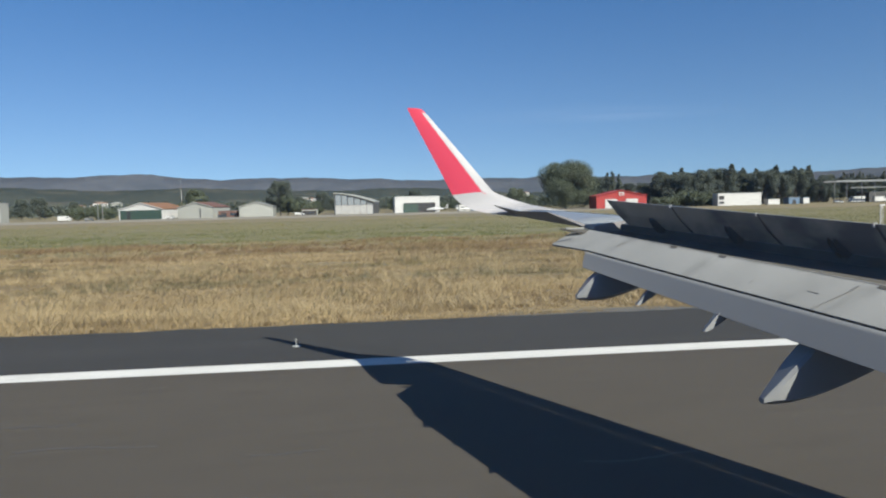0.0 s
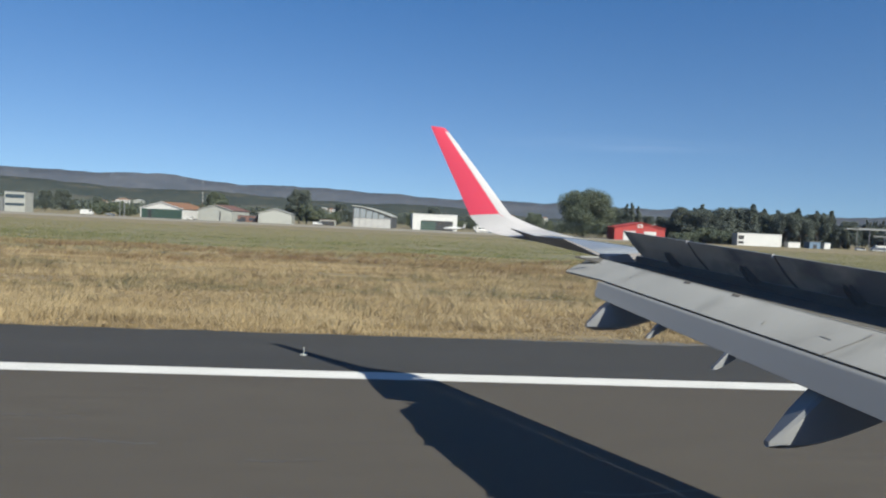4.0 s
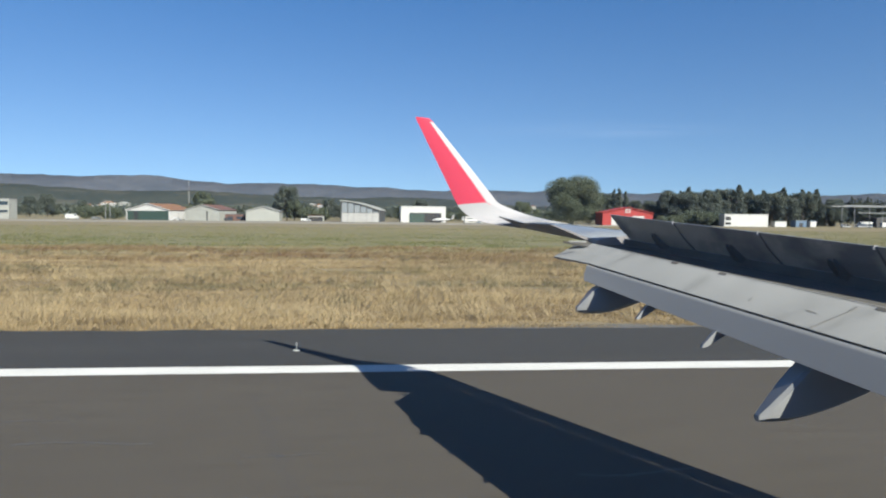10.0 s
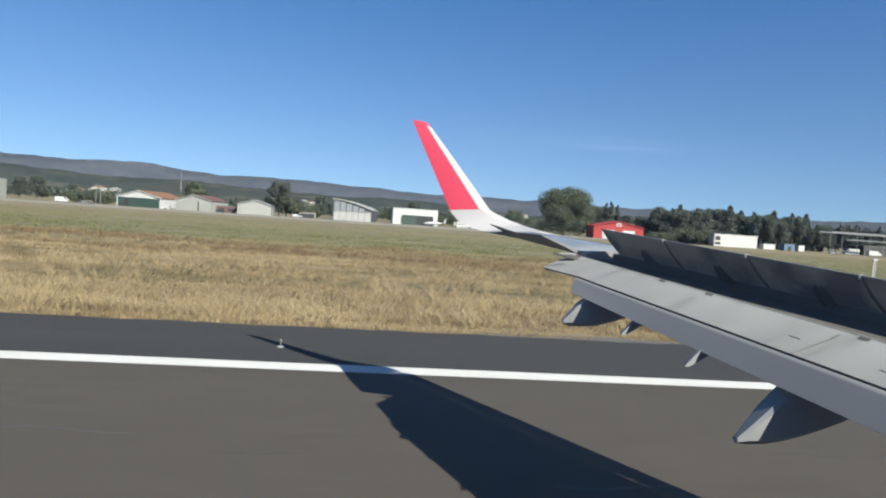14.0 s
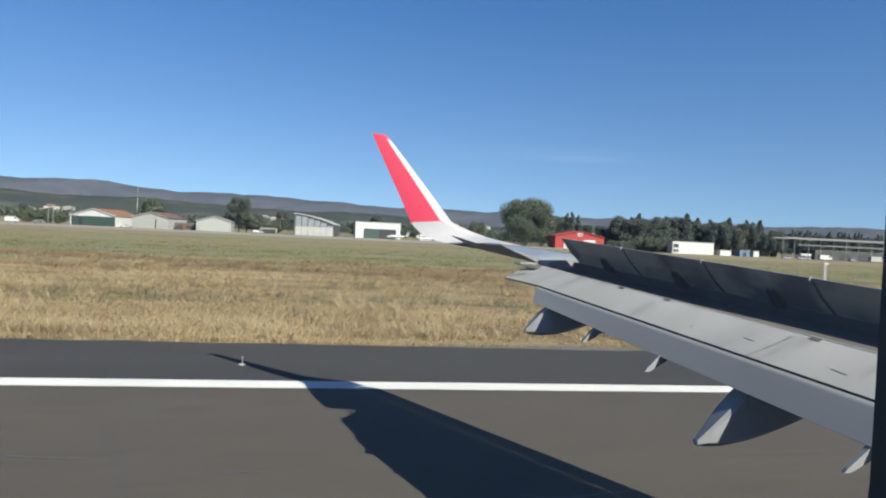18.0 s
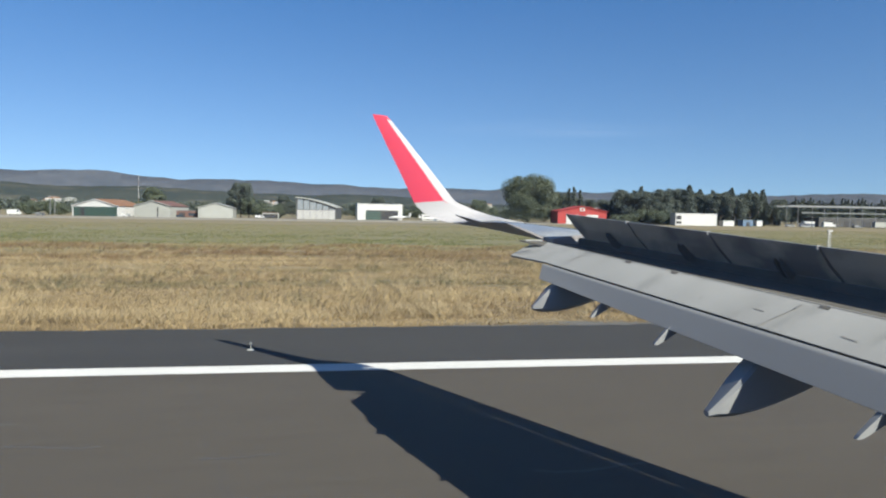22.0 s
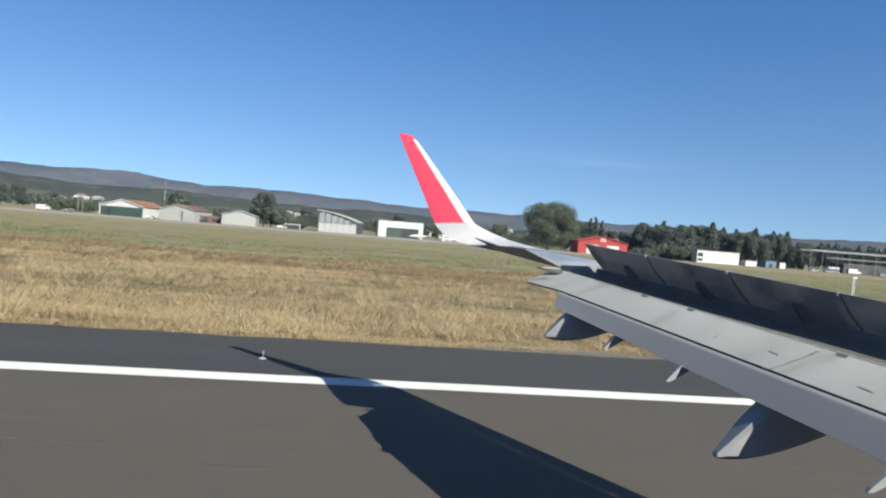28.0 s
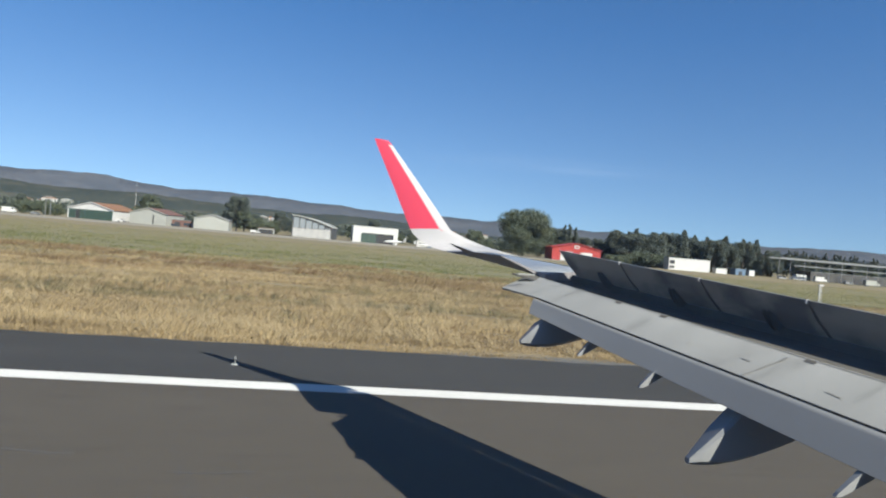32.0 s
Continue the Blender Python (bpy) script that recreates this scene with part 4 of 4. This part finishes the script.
# distance haze is put into the far hills' blue-grey colours
M_HILL_FAR_HAZE = material("far_hill_painted_haze", c(.058, .066, .082), c(.070, .076, .090), 1.0, scale=.0055, fine=.30, spots=c(.050, .058, .072), spot_scale=.008, spot_edge=(.5, .62), spec=0)


def hills(name, label, radius, base, amp, mat, seed, slope):
    bm = bmesh.new()
    rows = []
    for j, (dr, f) in enumerate(((-480, 0), (-330, .4), (-160, .75), (0, 1.0), (200, .7))):
        row = []
        for i in range(641):
            deg = -64 + i * 128 / 640
            r = radius + dr
            n = noise.fractal((deg * .10 + seed, j * .12, seed), 1.0, 2.0, 4)
            fine = noise.fractal((deg * .9 + seed, j * .5, 3.3), 1.0, 2.0, 4) + .6 * noise.noise((deg * 5.0, j * 2.0, seed)) + .45 * abs(noise.noise((deg * 14.0, j * 2.0, seed)))
            h = (base + slope * deg + amp * n) * f + fine * amp * .16 * f
            row.append(bm.verts.new((r * math.sin(radians(deg)), r * math.cos(radians(deg)), max(-2, h))))
        rows.append(row)
    for a, b in zip(rows, rows[1:]):
        for i in range(640):
            bm.faces.new((a[i], a[i + 1], b[i + 1], b[i]))
    tagged(link_mesh(name, bm, mat, smooth=True), label, "hills", kind="structure")


hills("backdrop_near_hills", "dark wooded low hills", 2600, 62, 16, M_HILL, 4.2, -.9)
hills("backdrop_far_hills", "far hills on the horizon, coloured blue-grey for haze", 4300, 172, 24, M_HILL_FAR_HAZE, 9.7, -1.1)


# thin high cloud streak
def cirrus():
    m = bpy.data.materials.new("thin_cirrus")
    m.use_nodes = True
    n, link = m.node_tree.nodes, m.node_tree.links
    n.remove(n["Principled BSDF"])
    clear, veil, mixer = n.new("ShaderNodeBsdfTransparent"), n.new("ShaderNodeBsdfTranslucent"), n.new("ShaderNodeMixShader")
    co, mp, wisps = n.new("ShaderNodeTexCoord"), n.new("ShaderNodeMapping"), n.new("ShaderNodeTexNoise")
    mp.inputs["Scale"].default_value = (1.6, 9, 1)
    wisps.inputs["Scale"].default_value, wisps.inputs["Detail"].default_value = 1.6, 4
    link.new(co.outputs["Generated"], mp.inputs[0])
    link.new(mp.outputs[0], wisps.inputs["Vector"])
    grad = n.new("ShaderNodeTexGradient")
    grad.gradient_type = "SPHERICAL"
    mid = n.new("ShaderNodeMapping")
    mid.inputs["Location"].default_value, mid.inputs["Scale"].default_value = (-1, -1, 0), (2, 2, 0)
    link.new(co.outputs["Generated"], mid.inputs[0])
    link.new(mid.outputs[0], grad.inputs[0])
    thin, both = n.new("ShaderNodeMapRange"), n.new("ShaderNodeMath")
    thin.inputs[1].default_value, thin.inputs[2].default_value, thin.inputs[4].default_value = .36, .85, .06
    both.operation = "MULTIPLY"
    link.new(wisps.outputs["Fac"], thin.inputs[0])
    link.new(thin.outputs[0], both.inputs[0])
    link.new(grad.outputs["Fac"], both.inputs[1])
    link.new(both.outputs[0], mixer.inputs[0])
    link.new(clear.outputs[0], mixer.inputs[1])
    link.new(veil.outputs[0], mixer.inputs[2])
    link.new(mixer.outputs[0], n["Material Output"].inputs[0])
    bm = bmesh.new()
    bm.faces.new([bm.verts.new(p) for p in ((380, 3350, 470), (2050, 3250, 490), (2250, 3900, 490), (480, 4300, 470))])
    ob = link_mesh("backdrop_cirrus", bm, m)
    ob.visible_shadow = False
    tagged(ob, "faint thin streak of high cloud", "cloud", kind="structure")


cirrus()

# runway edge lights
def edge_light(x, y):
    t = thing("runway_edge_light", "small white elevated runway edge light on its base", "light", group="runway edge lights", at=(x, y, 0))
    part("base_plate", tubed((0, 0, 0), (0, 0, .03), .13, .11, 14), M_WALL, t, "white base plate")
    part("stem", tubed((0, 0, .03), (0, 0, .17), .020, .018), M_WALL, t)
    part("collar", tubed((0, 0, .16), (0, 0, .19), .034, .034, 10), M_STEEL, t)
    part("lamp_head", tubed((0, 0, .19), (0, 0, .26), .042, .030, 10), M_WALL, t)
    return t


EL = edge_light(-2.50, 22.55)
for k in (-3, -2, -1, 1, 2, 3):
    copy_thing(EL, pose(-2.50 + 60 * k, 22.55, 0))


# approach indicator post near the shoulder
def post_unit(x, y):
    t = thing("marker_post", "white frangible post with crossed braces in the grass", "post", at=(x, y, -.03))
    for sx in (-.2, .2):
        part("leg", tubed((sx, 0, 0), (sx * .8, 0, 2.7), .09 if sx < 0 else .035), M_BRIGHT, t)
    for k in range(4):
        z = .25 + k * .6
        part("brace", tubed((-.22, 0, z), (.2, 0, z + .6), .025, seg=6), M_BRIGHT, t)
    part("head", boxed(-.36, .40, -.15, .15, 2.7, 2.95, bevel=.03), M_BRIGHT, t)
    return t


post_unit(bx(38.5, 90), 90)


def mast(x, y, h):
    t = thing("radio_mast", "tall thin pale mast with rusty bands", "mast", at=(x, y, -.03))
    n = 7
    for k in range(n):
        part("band", tubed((0, 0, h * k / n), (0, 0, h * (k + 1) / n), .17 - .015 * k, .155 - .015 * k, 6), M_RUST if k % 3 == 2 else M_BRIGHT, t)


mast(bx(-14.55, 420), 420, 24)
for d in (-20.4, -20.1):
    p = thing("utility_pole", "grey utility pole with crossarm", "pole", at=(bx(d, 405), 405, -.03))
    part("shaft", tubed((0, 0, 0), (0, 0, 11), .2, .14), M_STEEL, p)
    part("crossarm", boxed(-1.2, 1.2, -.08, .08, 10.2, 10.4), M_STEEL, p)


def gantry():
    """Long open steel canopy along the far apron."""
    t = thing("steel_canopy", "long open steel canopy frame with thin roof beams", "canopy")
    y = 318
    x0, x1 = bx(36.4, y), bx(48, y)
    for k in range(9):
        x = x0 + (x1 - x0) * k / 8
        part("post", tubed((x, y, -.03), (x, y, 11.2), .16, .14), M_STEEL, t)
        part("post", tubed((x, y + 9, -.03), (x, y + 9, 11.0), .16, .14), M_STEEL, t)
    part("roof_beam", boxed(x0 - 6, x1 + 4, y - .3, y + .5, 10.8, 11.3), M_STEEL, t)
    part("roof_beam", boxed(x0 + 2, x1 + 4, y - .3, y + .5, 7.4, 7.8), M_STEEL, t)
    part("roof_beam", boxed(x0 - 6, x1 + 4, y + 8.6, y + 9.4, 10.6, 11.1), M_STEEL, t)


gantry()
block("depot", "long low dark depot behind the canopy", "building", bx(43, 352), 356, 105, 12, 5.2, material("dark_depot_wall", c(.0346, .0333, .0312), c(.0243, .0236, .0229), .7, scale=.2),
      M_GREY_ROOF, openings=tuple((-48 + k * 12, -42 + k * 12, .1, 3.6, M_HOLE, "bay") for k in range(8)))


def vehicle(name, label, x, y, length, height, mat, cab=.3, turn=0.0):
    t = thing(name, label, "vehicle", at=(x, y, -.03), turn=turn)
    w = 2.0
    bm = bmesh.new()
    L = length / 2
    prof = [(-L, .5), (L, .5), (L, height * .55), (L - length * .12, height * .62), (L - length * cab * .7, height), (-L + .1, height), (-L, height * .9)]
    loft(bm, [[(px, yy, pz) for px, pz in prof] for yy in (-w / 2, w / 2)])
    part("body", bm, mat, t)
    part("window", boxed(L - length * cab * .9, L - length * .16, -w / 2 - .02, w / 2 + .02, height * .64, height * .9), M_GLASS_DARK, t)
    for sx in (-.62, .62):
        for sy in (-1, 1):
            part("wheel", tubed((sx * L, sy * w / 2 - .12 * sy, .36), (sx * L, sy * (w / 2 + .06), .36), .36, seg=12), M_TYRE, t)
    return t


vehicle("van", "white service van parked by the hangars", bx(-22.6, 395), 395, 6.5, 3.0, M_BRIGHT)
vehicle("truck", "white truck under the canopy", bx(37.0, 330), 330, 8, 3.2, M_BRIGHT, turn=180)
vehicle("car", "white car on the far apron", bx(35.9, 330), 330, 4.8, 1.6, M_BRIGHT, .6)
vehicle("van", "white van beside the canopy", bx(38.4, 335), 335, 7, 2.9, M_BRIGHT)
vehicle("car", "grey car parked under the canopy", bx(40.2, 322), 322, 4.8, 1.6, M_STEEL, .6)
vehicle("truck", "pale truck parked under the canopy", bx(41.6, 335), 335, 9, 3.3, M_WALL)


vehicle("car", "white car parked beside the hangar", bx(-15.4, 393), 393, 4.6, 1.6, M_BRIGHT, .6)
vehicle("car", "grey car parked near the utility poles", bx(-21.0, 394), 394, 4.6, 1.6, M_STEEL, .6)
vehicle("pickup", "white pickup parked by the shelter", bx(-5.6, 396), 396, 5.4, 1.8, M_BRIGHT, .5)
vehicle("car", "dark car parked by the brown annex", bx(-11.6, 395), 395, 4.6, 1.5, M_GLASS_DARK, .6)
vehicle("fuel_truck", "white fuel truck near the light aircraft", bx(9.9, 385), 385, 8, 3.1, M_BRIGHT)


def light_plane(x, y, turn, s=1.0):
    t = thing("light_aircraft", "small white parked aircraft", "airplane", at=(x, y, -.03), turn=turn)
    bm = bmesh.new()
    rings = []
    for px, r, z in ((-6, .12, 2.3), (-3, .5, 2.0), (0, .95, 1.9), (3, .9, 1.8), (5, .55, 1.6), (6, .1, 1.5)):
        rings.append([(px * s, r * s * math.cos(k * math.pi / 5), (z + r * math.sin(k * math.pi / 5)) * s) for k in range(10)])
    loft(bm, rings)
    part("fuselage", bm, M_BRIGHT, t, smooth=True)
    part("wing", boxed(-.2 * s, 1.6 * s, -6.5 * s, 6.5 * s, 1.5 * s, 1.7 * s), M_BRIGHT, t)
    bm = bmesh.new()
    loft(bm, [[(px * s, yy, pz * s) for px, pz in ((-6.2, 2.2), (-4.4, 2.2), (-5.6, 4.3), (-6.6, 4.3))] for yy in (-.08, .08)])
    part("fin", bm, M_BRIGHT, t)
    part("tailplane", boxed(-6.4 * s, -5.4 * s, -2.2 * s, 2.2 * s, 3.9 * s, 4.05 * s), M_BRIGHT, t)
    for px, py in ((3.6, 0), (0, 1.3), (0, -1.3)):
        part("wheel_strut", tubed((px * s, py * s, 0), (px * s, py * s, 1.4 * s), .12 * s), M_TYRE, t)


light_plane(bx(5.6, 388), 388, 175)
light_plane(bx(7.9, 392), 392, 10, .8)
light_plane(bx(9.0, 396), 396, 160, .8)


# far houses of the town
def house(x, y, w, d, h, wall, roof):
    t = thing("house", "distant pale apartment house with low roof", "house", group="houses of the town", at=(x, y, -.03), turn=rt.uniform(-25, 25))
    part("wall", boxed(-w / 2, w / 2, 0, d, 0, h), wall, t)
    bm = bmesh.new()
    loft(bm, [[(px, yy, pz) for px, pz in ((-w / 2 - .4, h), (w / 2 + .4, h), (0, h + w * .14))] for yy in (-.4, d + .4)])
    part("roof", bm, roof, t)
    for k in range(max(2, int(w / 4))):
        px = -w / 2 + w * (k + .5) / max(2, int(w / 4))
        for z in np.arange(1.2, h - 1.2, 3.0):
            part("window", boxed(px - .7, px + .7, -.06, 0, z, z + 1.4), M_GLASS_DARK, t)


for deg0, deg1, n in ((-6.4, -3.6, 9), (9.9, 12.7, 10), (17.5, 21.8, 5), (-22, -19, 4)):
    for k in range(n):
        house(bx(deg0 + (deg1 - deg0) * k / (n - 1), 1220) + rt.uniform(-6, 6), rt.uniform(1180, 1260), rt.uniform(10, 24), 12, rt.uniform(15, 22) if deg0 > 0 else rt.uniform(14, 20),
              rt.choice((M_BRIGHT, M_WALL, M_BRIGHT)), rt.choice((M_ORANGE, M_GREY_ROOF, M_WALL)))


# ---- airfield behind: taxiways, signs, landing aids ----
M_YELLOW_PAINT = material("yellow_taxi_paint", c(.291, .194, .0208), c(.2356, .1663, .0346), 0.75, scale=1.0, fine=.2)
M_SIGN = material("yellow_sign_face", c(.3811, .291, .0139), c(.3464, .2633, .0139), .5, scale=1)


def ribbon(name, label, category, points, width, z, mat):
    """A flat band along a line of points."""
    bm = bmesh.new()
    pts = [Vector((x, y, z)) for x, y in points]
    rows = []
    for i, p in enumerate(pts):
        d = (pts[min(i + 1, len(pts) - 1)] - pts[max(i - 1, 0)]).normalized()
        nrm = Vector((-d.y, d.x, 0)) * width / 2
        rows.append((bm.verts.new(p - nrm), bm.verts.new(p + nrm)))
    for a, b in zip(rows, rows[1:]):
        bm.faces.new((a[0], b[0], b[1], a[1]))
    return tagged(link_mesh(name, bm, mat), label, category, kind="structure")


def turn_off(x):
    """A taxiway that leaves the runway square, with fillets and a yellow centre line that curves out both ways."""
    bm = bmesh.new()
    left, right = [], []
    for k in range(9):
        a = k * math.pi / 16
        left.append((x - 11 - 26 * (1 - math.sin(a)), 26.5 + 26 * (1 - math.cos(a))))
        right.append((x + 11 + 26 * (1 - math.sin(a)), 26.5 + 26 * (1 - math.cos(a))))
    ring = left + [(x - 11, 372), (x + 11, 372)] + right[::-1]
    bm.faces.new([bm.verts.new((px, py, -.004)) for px, py in ring][::-1])
    tagged(link_mesh("taxiway", bm, M_ASPHALT), "asphalt taxiway leaving the runway", "taxiway", kind="structure")
    ribbon("taxiway_centre_line", "yellow taxiway centre line", "road marking", [(x, 70), (x, 368)], .35, .004, M_YELLOW_PAINT)
    for s in (-1, 1):
        ribbon("taxiway_lead_line", "curved yellow lead-off line", "road marking",
               [(x + s * 62 * (1 - math.cos(a)), 70 - 62 * math.sin(a)) for a in [k * math.pi / 24 for k in range(13)]], .35, .010, M_YELLOW_PAINT)


M_RUBBER = material("rubber_mark", c(.038, .034, .030), c(.048, .043, .037), .8, scale=2.0, fine=.2)
for x0, y0, length, bend, width in ((-6.8, 13.6, 2.6, .10, .10), (-2.4, 12.7, 1.5, -.06, .07), (-9.5, 15.2, 3.2, .05, .07), (3.5, 11.4, 2.2, -.12, .08)):
    ribbon("rubber_mark", "faint dark rubber scuff on the runway", "skid mark",
           [(x0 + length * k / 12, y0 + bend * math.sin(k * .42) + .02 * math.sin(k * 2.3)) for k in range(13)], width, .004, M_RUBBER)

turn_off(-215)
turn_off(-900)
for k in range(3):
    strip("touchdown_mark", -742, -719.5, 4.4 + k * 2.9, 6.4 + k * 2.9, .006, M_STRIPE, "broad white touchdown bar painted on the runway", "road marking")


def field_box(x, y, w, h, mat, label):
    t = thing("equipment_box", label, "box", at=(x, y, -.03))
    part("casing", boxed(-w / 2, w / 2, -.5, .5, .15, h, bevel=.04), mat, t)
    part("lid", boxed(-w / 2 - .05, w / 2 + .05, -.55, .55, h, h + .08, bevel=.02), mat, t)
    for px in (-w / 2 + .15, w / 2 - .15):
        part("foot", boxed(px - .08, px + .08, -.4, .4, 0, .15), M_STEEL, t)


field_box(-95, 92, 2.2, 1.4, M_RED_WALL, "red metal equipment box in the dry grass")
field_box(-82, 84, .9, .9, M_TYRE, "small black equipment box in the dry grass")
field_box(-820, 38, 1.2, 1.2, M_TYRE, "black equipment box beside the landing-aid boxes")


def taxi_sign(x, y):
    t = thing("taxiway_sign", "low yellow taxiway sign with black panel", "sign", at=(x, y, -.03))
    part("panel", boxed(-.9, 1.3, -.08, .08, .3, 1.0, bevel=.02), M_SIGN, t)
    part("location_panel", boxed(-1.5, -.92, -.08, .08, .3, 1.0, bevel=.02), M_HOLE, t, "black location panel")
    for k in range(4):
        part("mark_bar", boxed(-.6 + k * .45, -.35 + k * .45, -.10, -.08, .5, .8), M_HOLE, t, "black bar of unread writing")
    for px in (-1.2, 1.0):
        part("leg", tubed((px, 0, 0), (px, 0, .3), .04), M_STEEL, t)


taxi_sign(-935, 62)
taxi_sign(-866, 62)


def glide_box(x, y):
    t = thing("approach_light_unit", "pale landing-aid box on four short legs", "light unit", group="row of landing-aid boxes", at=(x, y, -.03))
    part("housing", boxed(-.6, .6, -.5, .5, .75, 1.0, bevel=.03), M_SIGN, t)
    for px in (-.5, .5):
        for py in (-.4, .4):
            part("leg", tubed((px, py, 0), (px, py, .75), .035), M_BRIGHT, t)
    return t


GB = glide_box(-812, 36)
for k in range(1, 4):
    copy_thing(GB, pose(-812, 36 + 9 * k, -.03))


def antenna_row():
    t = thing("antenna_array", "low white antenna row with a tall thin mast", "antenna", at=(-585, 122, -.03))
    part("base_rail", boxed(-8, 8, -.15, .15, .3, .45), M_BRIGHT, t)
    for k in range(9):
        part("element", tubed((-8 + 2 * k, 0, 0), (-8 + 2 * k, 0, 1.5), .06), M_BRIGHT, t)
    part("mast", tubed((-1, 2, 0), (-1, 2, 7), .09, .05), M_STEEL, t)


antenna_row()
for k, h in enumerate((18, 20, 19, 21, 18, 17, 20, 19, 22, 18)):
    plant(2, -560 + k * 9, 520 + rt.uniform(-8, 8), h / 18)
for k in range(14):
    plant(rt.choice((2, 4, 1)), -760 + k * 13, 470 + rt.uniform(-25, 25), rt.uniform(.8, 1.2))


# ---- grass ----
def tufts(name, label, n, x0, x1, y0, y1, height, width, spread, mat, seed, per=4, patch=.0, fade=1.0, ragged=0.0, wind=.8, heading=.35):
    """Clumps of blades that lean with the wind; patch leaves bare places between them, fade thins them with distance."""
    rng = np.random.default_rng(seed)
    y = y0 + (y1 - y0) * rng.random(n) ** (1.15 * fade)
    x = rng.uniform(x0, x1, n) * (y / y1 * .8 + .2)
    big = np.array([noise.noise((a * .05, b * .22, seed)) + .7 * noise.noise((a * .16, b * .8, 5.0)) + .5 * noise.noise((a * .5, b * 1.6, 9.0)) for a, b in zip(x, y)])
    keep = big > patch - .6
    x, y, big = x[keep], y[keep], big[keep]
    n = len(x)
    edge = np.array([noise.noise((a * .9, 2.2, 0)) for a in x]) * .5
    y = np.maximum(y, y0 + edge)
    if ragged:
        y = y + np.array([noise.noise((a * .04, 7.7, seed)) + .5 * noise.noise((a * .2, 1.7, seed)) for a in x]) * ragged
    h = height * (.8 + .9 * big + rng.uniform(-.35, .45, n)).clip(.2, 2.0)
    way = rng.normal(heading, wind, n)
    out = np.zeros((n, per, 4, 3))
    for k in range(per):
        a = rng.uniform(0, 2 * np.pi, n)
        b = way + rng.normal(size=n) * .55
        lean = rng.uniform(.3, 1.15, n) * h
        base = np.stack([x + rng.normal(size=n) * spread, y + rng.normal(size=n) * spread, np.full(n, -.04)], 1)
        side = np.stack([np.cos(a), np.sin(a), np.zeros(n)], 1) * (width * .5)
        tip = base + np.stack([np.cos(b) * lean, np.sin(b) * lean, h * rng.uniform(.7, 1.1, n)], 1)
        out[:, k, 0], out[:, k, 1] = base - side, base + side
        out[:, k, 2], out[:, k, 3] = tip + side * .25, tip - side * .25
    ob = new(name, quad_mesh(name, out.reshape(-1, 3), mat))
    return tagged(ob, label, "grass", kind="stuff")


M_BLADE = material("dry_grass_blades", c(0.398, 0.311, 0.173), c(0.261, 0.196, 0.105), .9, scale=.30, stretch=(.10, 1, 1), per_island=.10, spots=c(.2009, .172, .0832),
                   spot_scale=.09, spot_edge=(.52, .64), thin=.58)
M_SEED = material("pale_seed_stalks", c(.4225, .3349, .188), c(.3042, .23, .1203), .9, scale=.3, stretch=(.5, 1, 1), per_island=.10, thin=.5)
M_PLUME = material("pale_seed_heads", c(.4225, .3422, .2028), c(.3464, .2704, .1521), .9, scale=.8, per_island=.12, thin=.5)
M_RUSSET = material("russet_grass", c(.1871, .1224, .0647), c(.2356, .172, .0864), .9, scale=.2, stretch=(.3, 1, 1), per_island=.12, thin=.5)
M_WEED = material("dark_weed_stems", c(.1386, .1224, .0647), c(.1039, .094, .0493), .9, scale=.8, per_island=.25, thin=.4)
M_BLADE_GREEN = material("greener_grass_blades", c(.236, .206, .088), c(.196, .178, .070), .9, scale=.06, stretch=(.2, 1, 1), per_island=.08,
                         spots=c(.146, .152, .054), spot_scale=.03, spot_edge=(.48, .60), thin=.5)
tufts("near_grass", "dry golden grass carpet beside the runway", 130000, -60, 95, GRASS_EDGE + .1, 66, .12, .045, .12, M_BLADE, 21, 5, wind=1.6)
tufts("grass_clumps", "taller pale wisps of seeding grass", 14000, -60, 95, GRASS_EDGE + 1.0, 74, .36, .030, .30, M_SEED, 24, 16, .74, fade=1.35, wind=1.3)
tufts("seed_plumes", "pale feathery seed heads bent over by the wind", 5200, -60, 95, GRASS_EDGE + .9, 62, .46, .022, .07, M_PLUME, 41, 18, .80, fade=1.5, wind=.45, heading=2.9)
tufts("russet_patches", "low reddish tan patches in the dry grass", 20000, -60, 95, GRASS_EDGE + 1.5, 66, .17, .05, .22, M_RUSSET, 31, 7, .80, wind=1.6)
tufts("olive_patches", "dull olive patches of grass still green", 16000, -60, 95, GRASS_EDGE + 3, 70, .15, .05, .25, M_WEED, 37, 6, .92, wind=1.6)
tufts("russet_rows", "reddish brown rows of taller dry grass", 16000, -85, 135, 62, 90, .30, .08, .25, M_RUSSET, 27, 9, .80, ragged=3)
tufts("weeds", "scattered dark upright weeds in the grass", 3600, -60, 95, GRASS_EDGE + 4, 78, .42, .04, .30, M_WEED, 25, 9, .86)
tufts("middle_grass", "dry golden grass farther out", 70000, -85, 135, 60, 96, .12, .11, .12, M_BLADE, 22, 3, fade=1.7, ragged=5, wind=1.6)
tufts("far_grass", "greener mown grass toward the hangars", 90000, -200, 300, 82, 235, .08, .15, .3, M_BLADE_GREEN, 23, 3, .35, ragged=6)
tufts("green_patches", "patches of fresh green grass", 26000, -200, 300, 92, 150, .16, .11, .6, material("fresh_grass", c(.118, .134, .046), c(.145, .150, .056), .9, scale=.1,
      per_island=.1, thin=.5), 29, 4, .66)
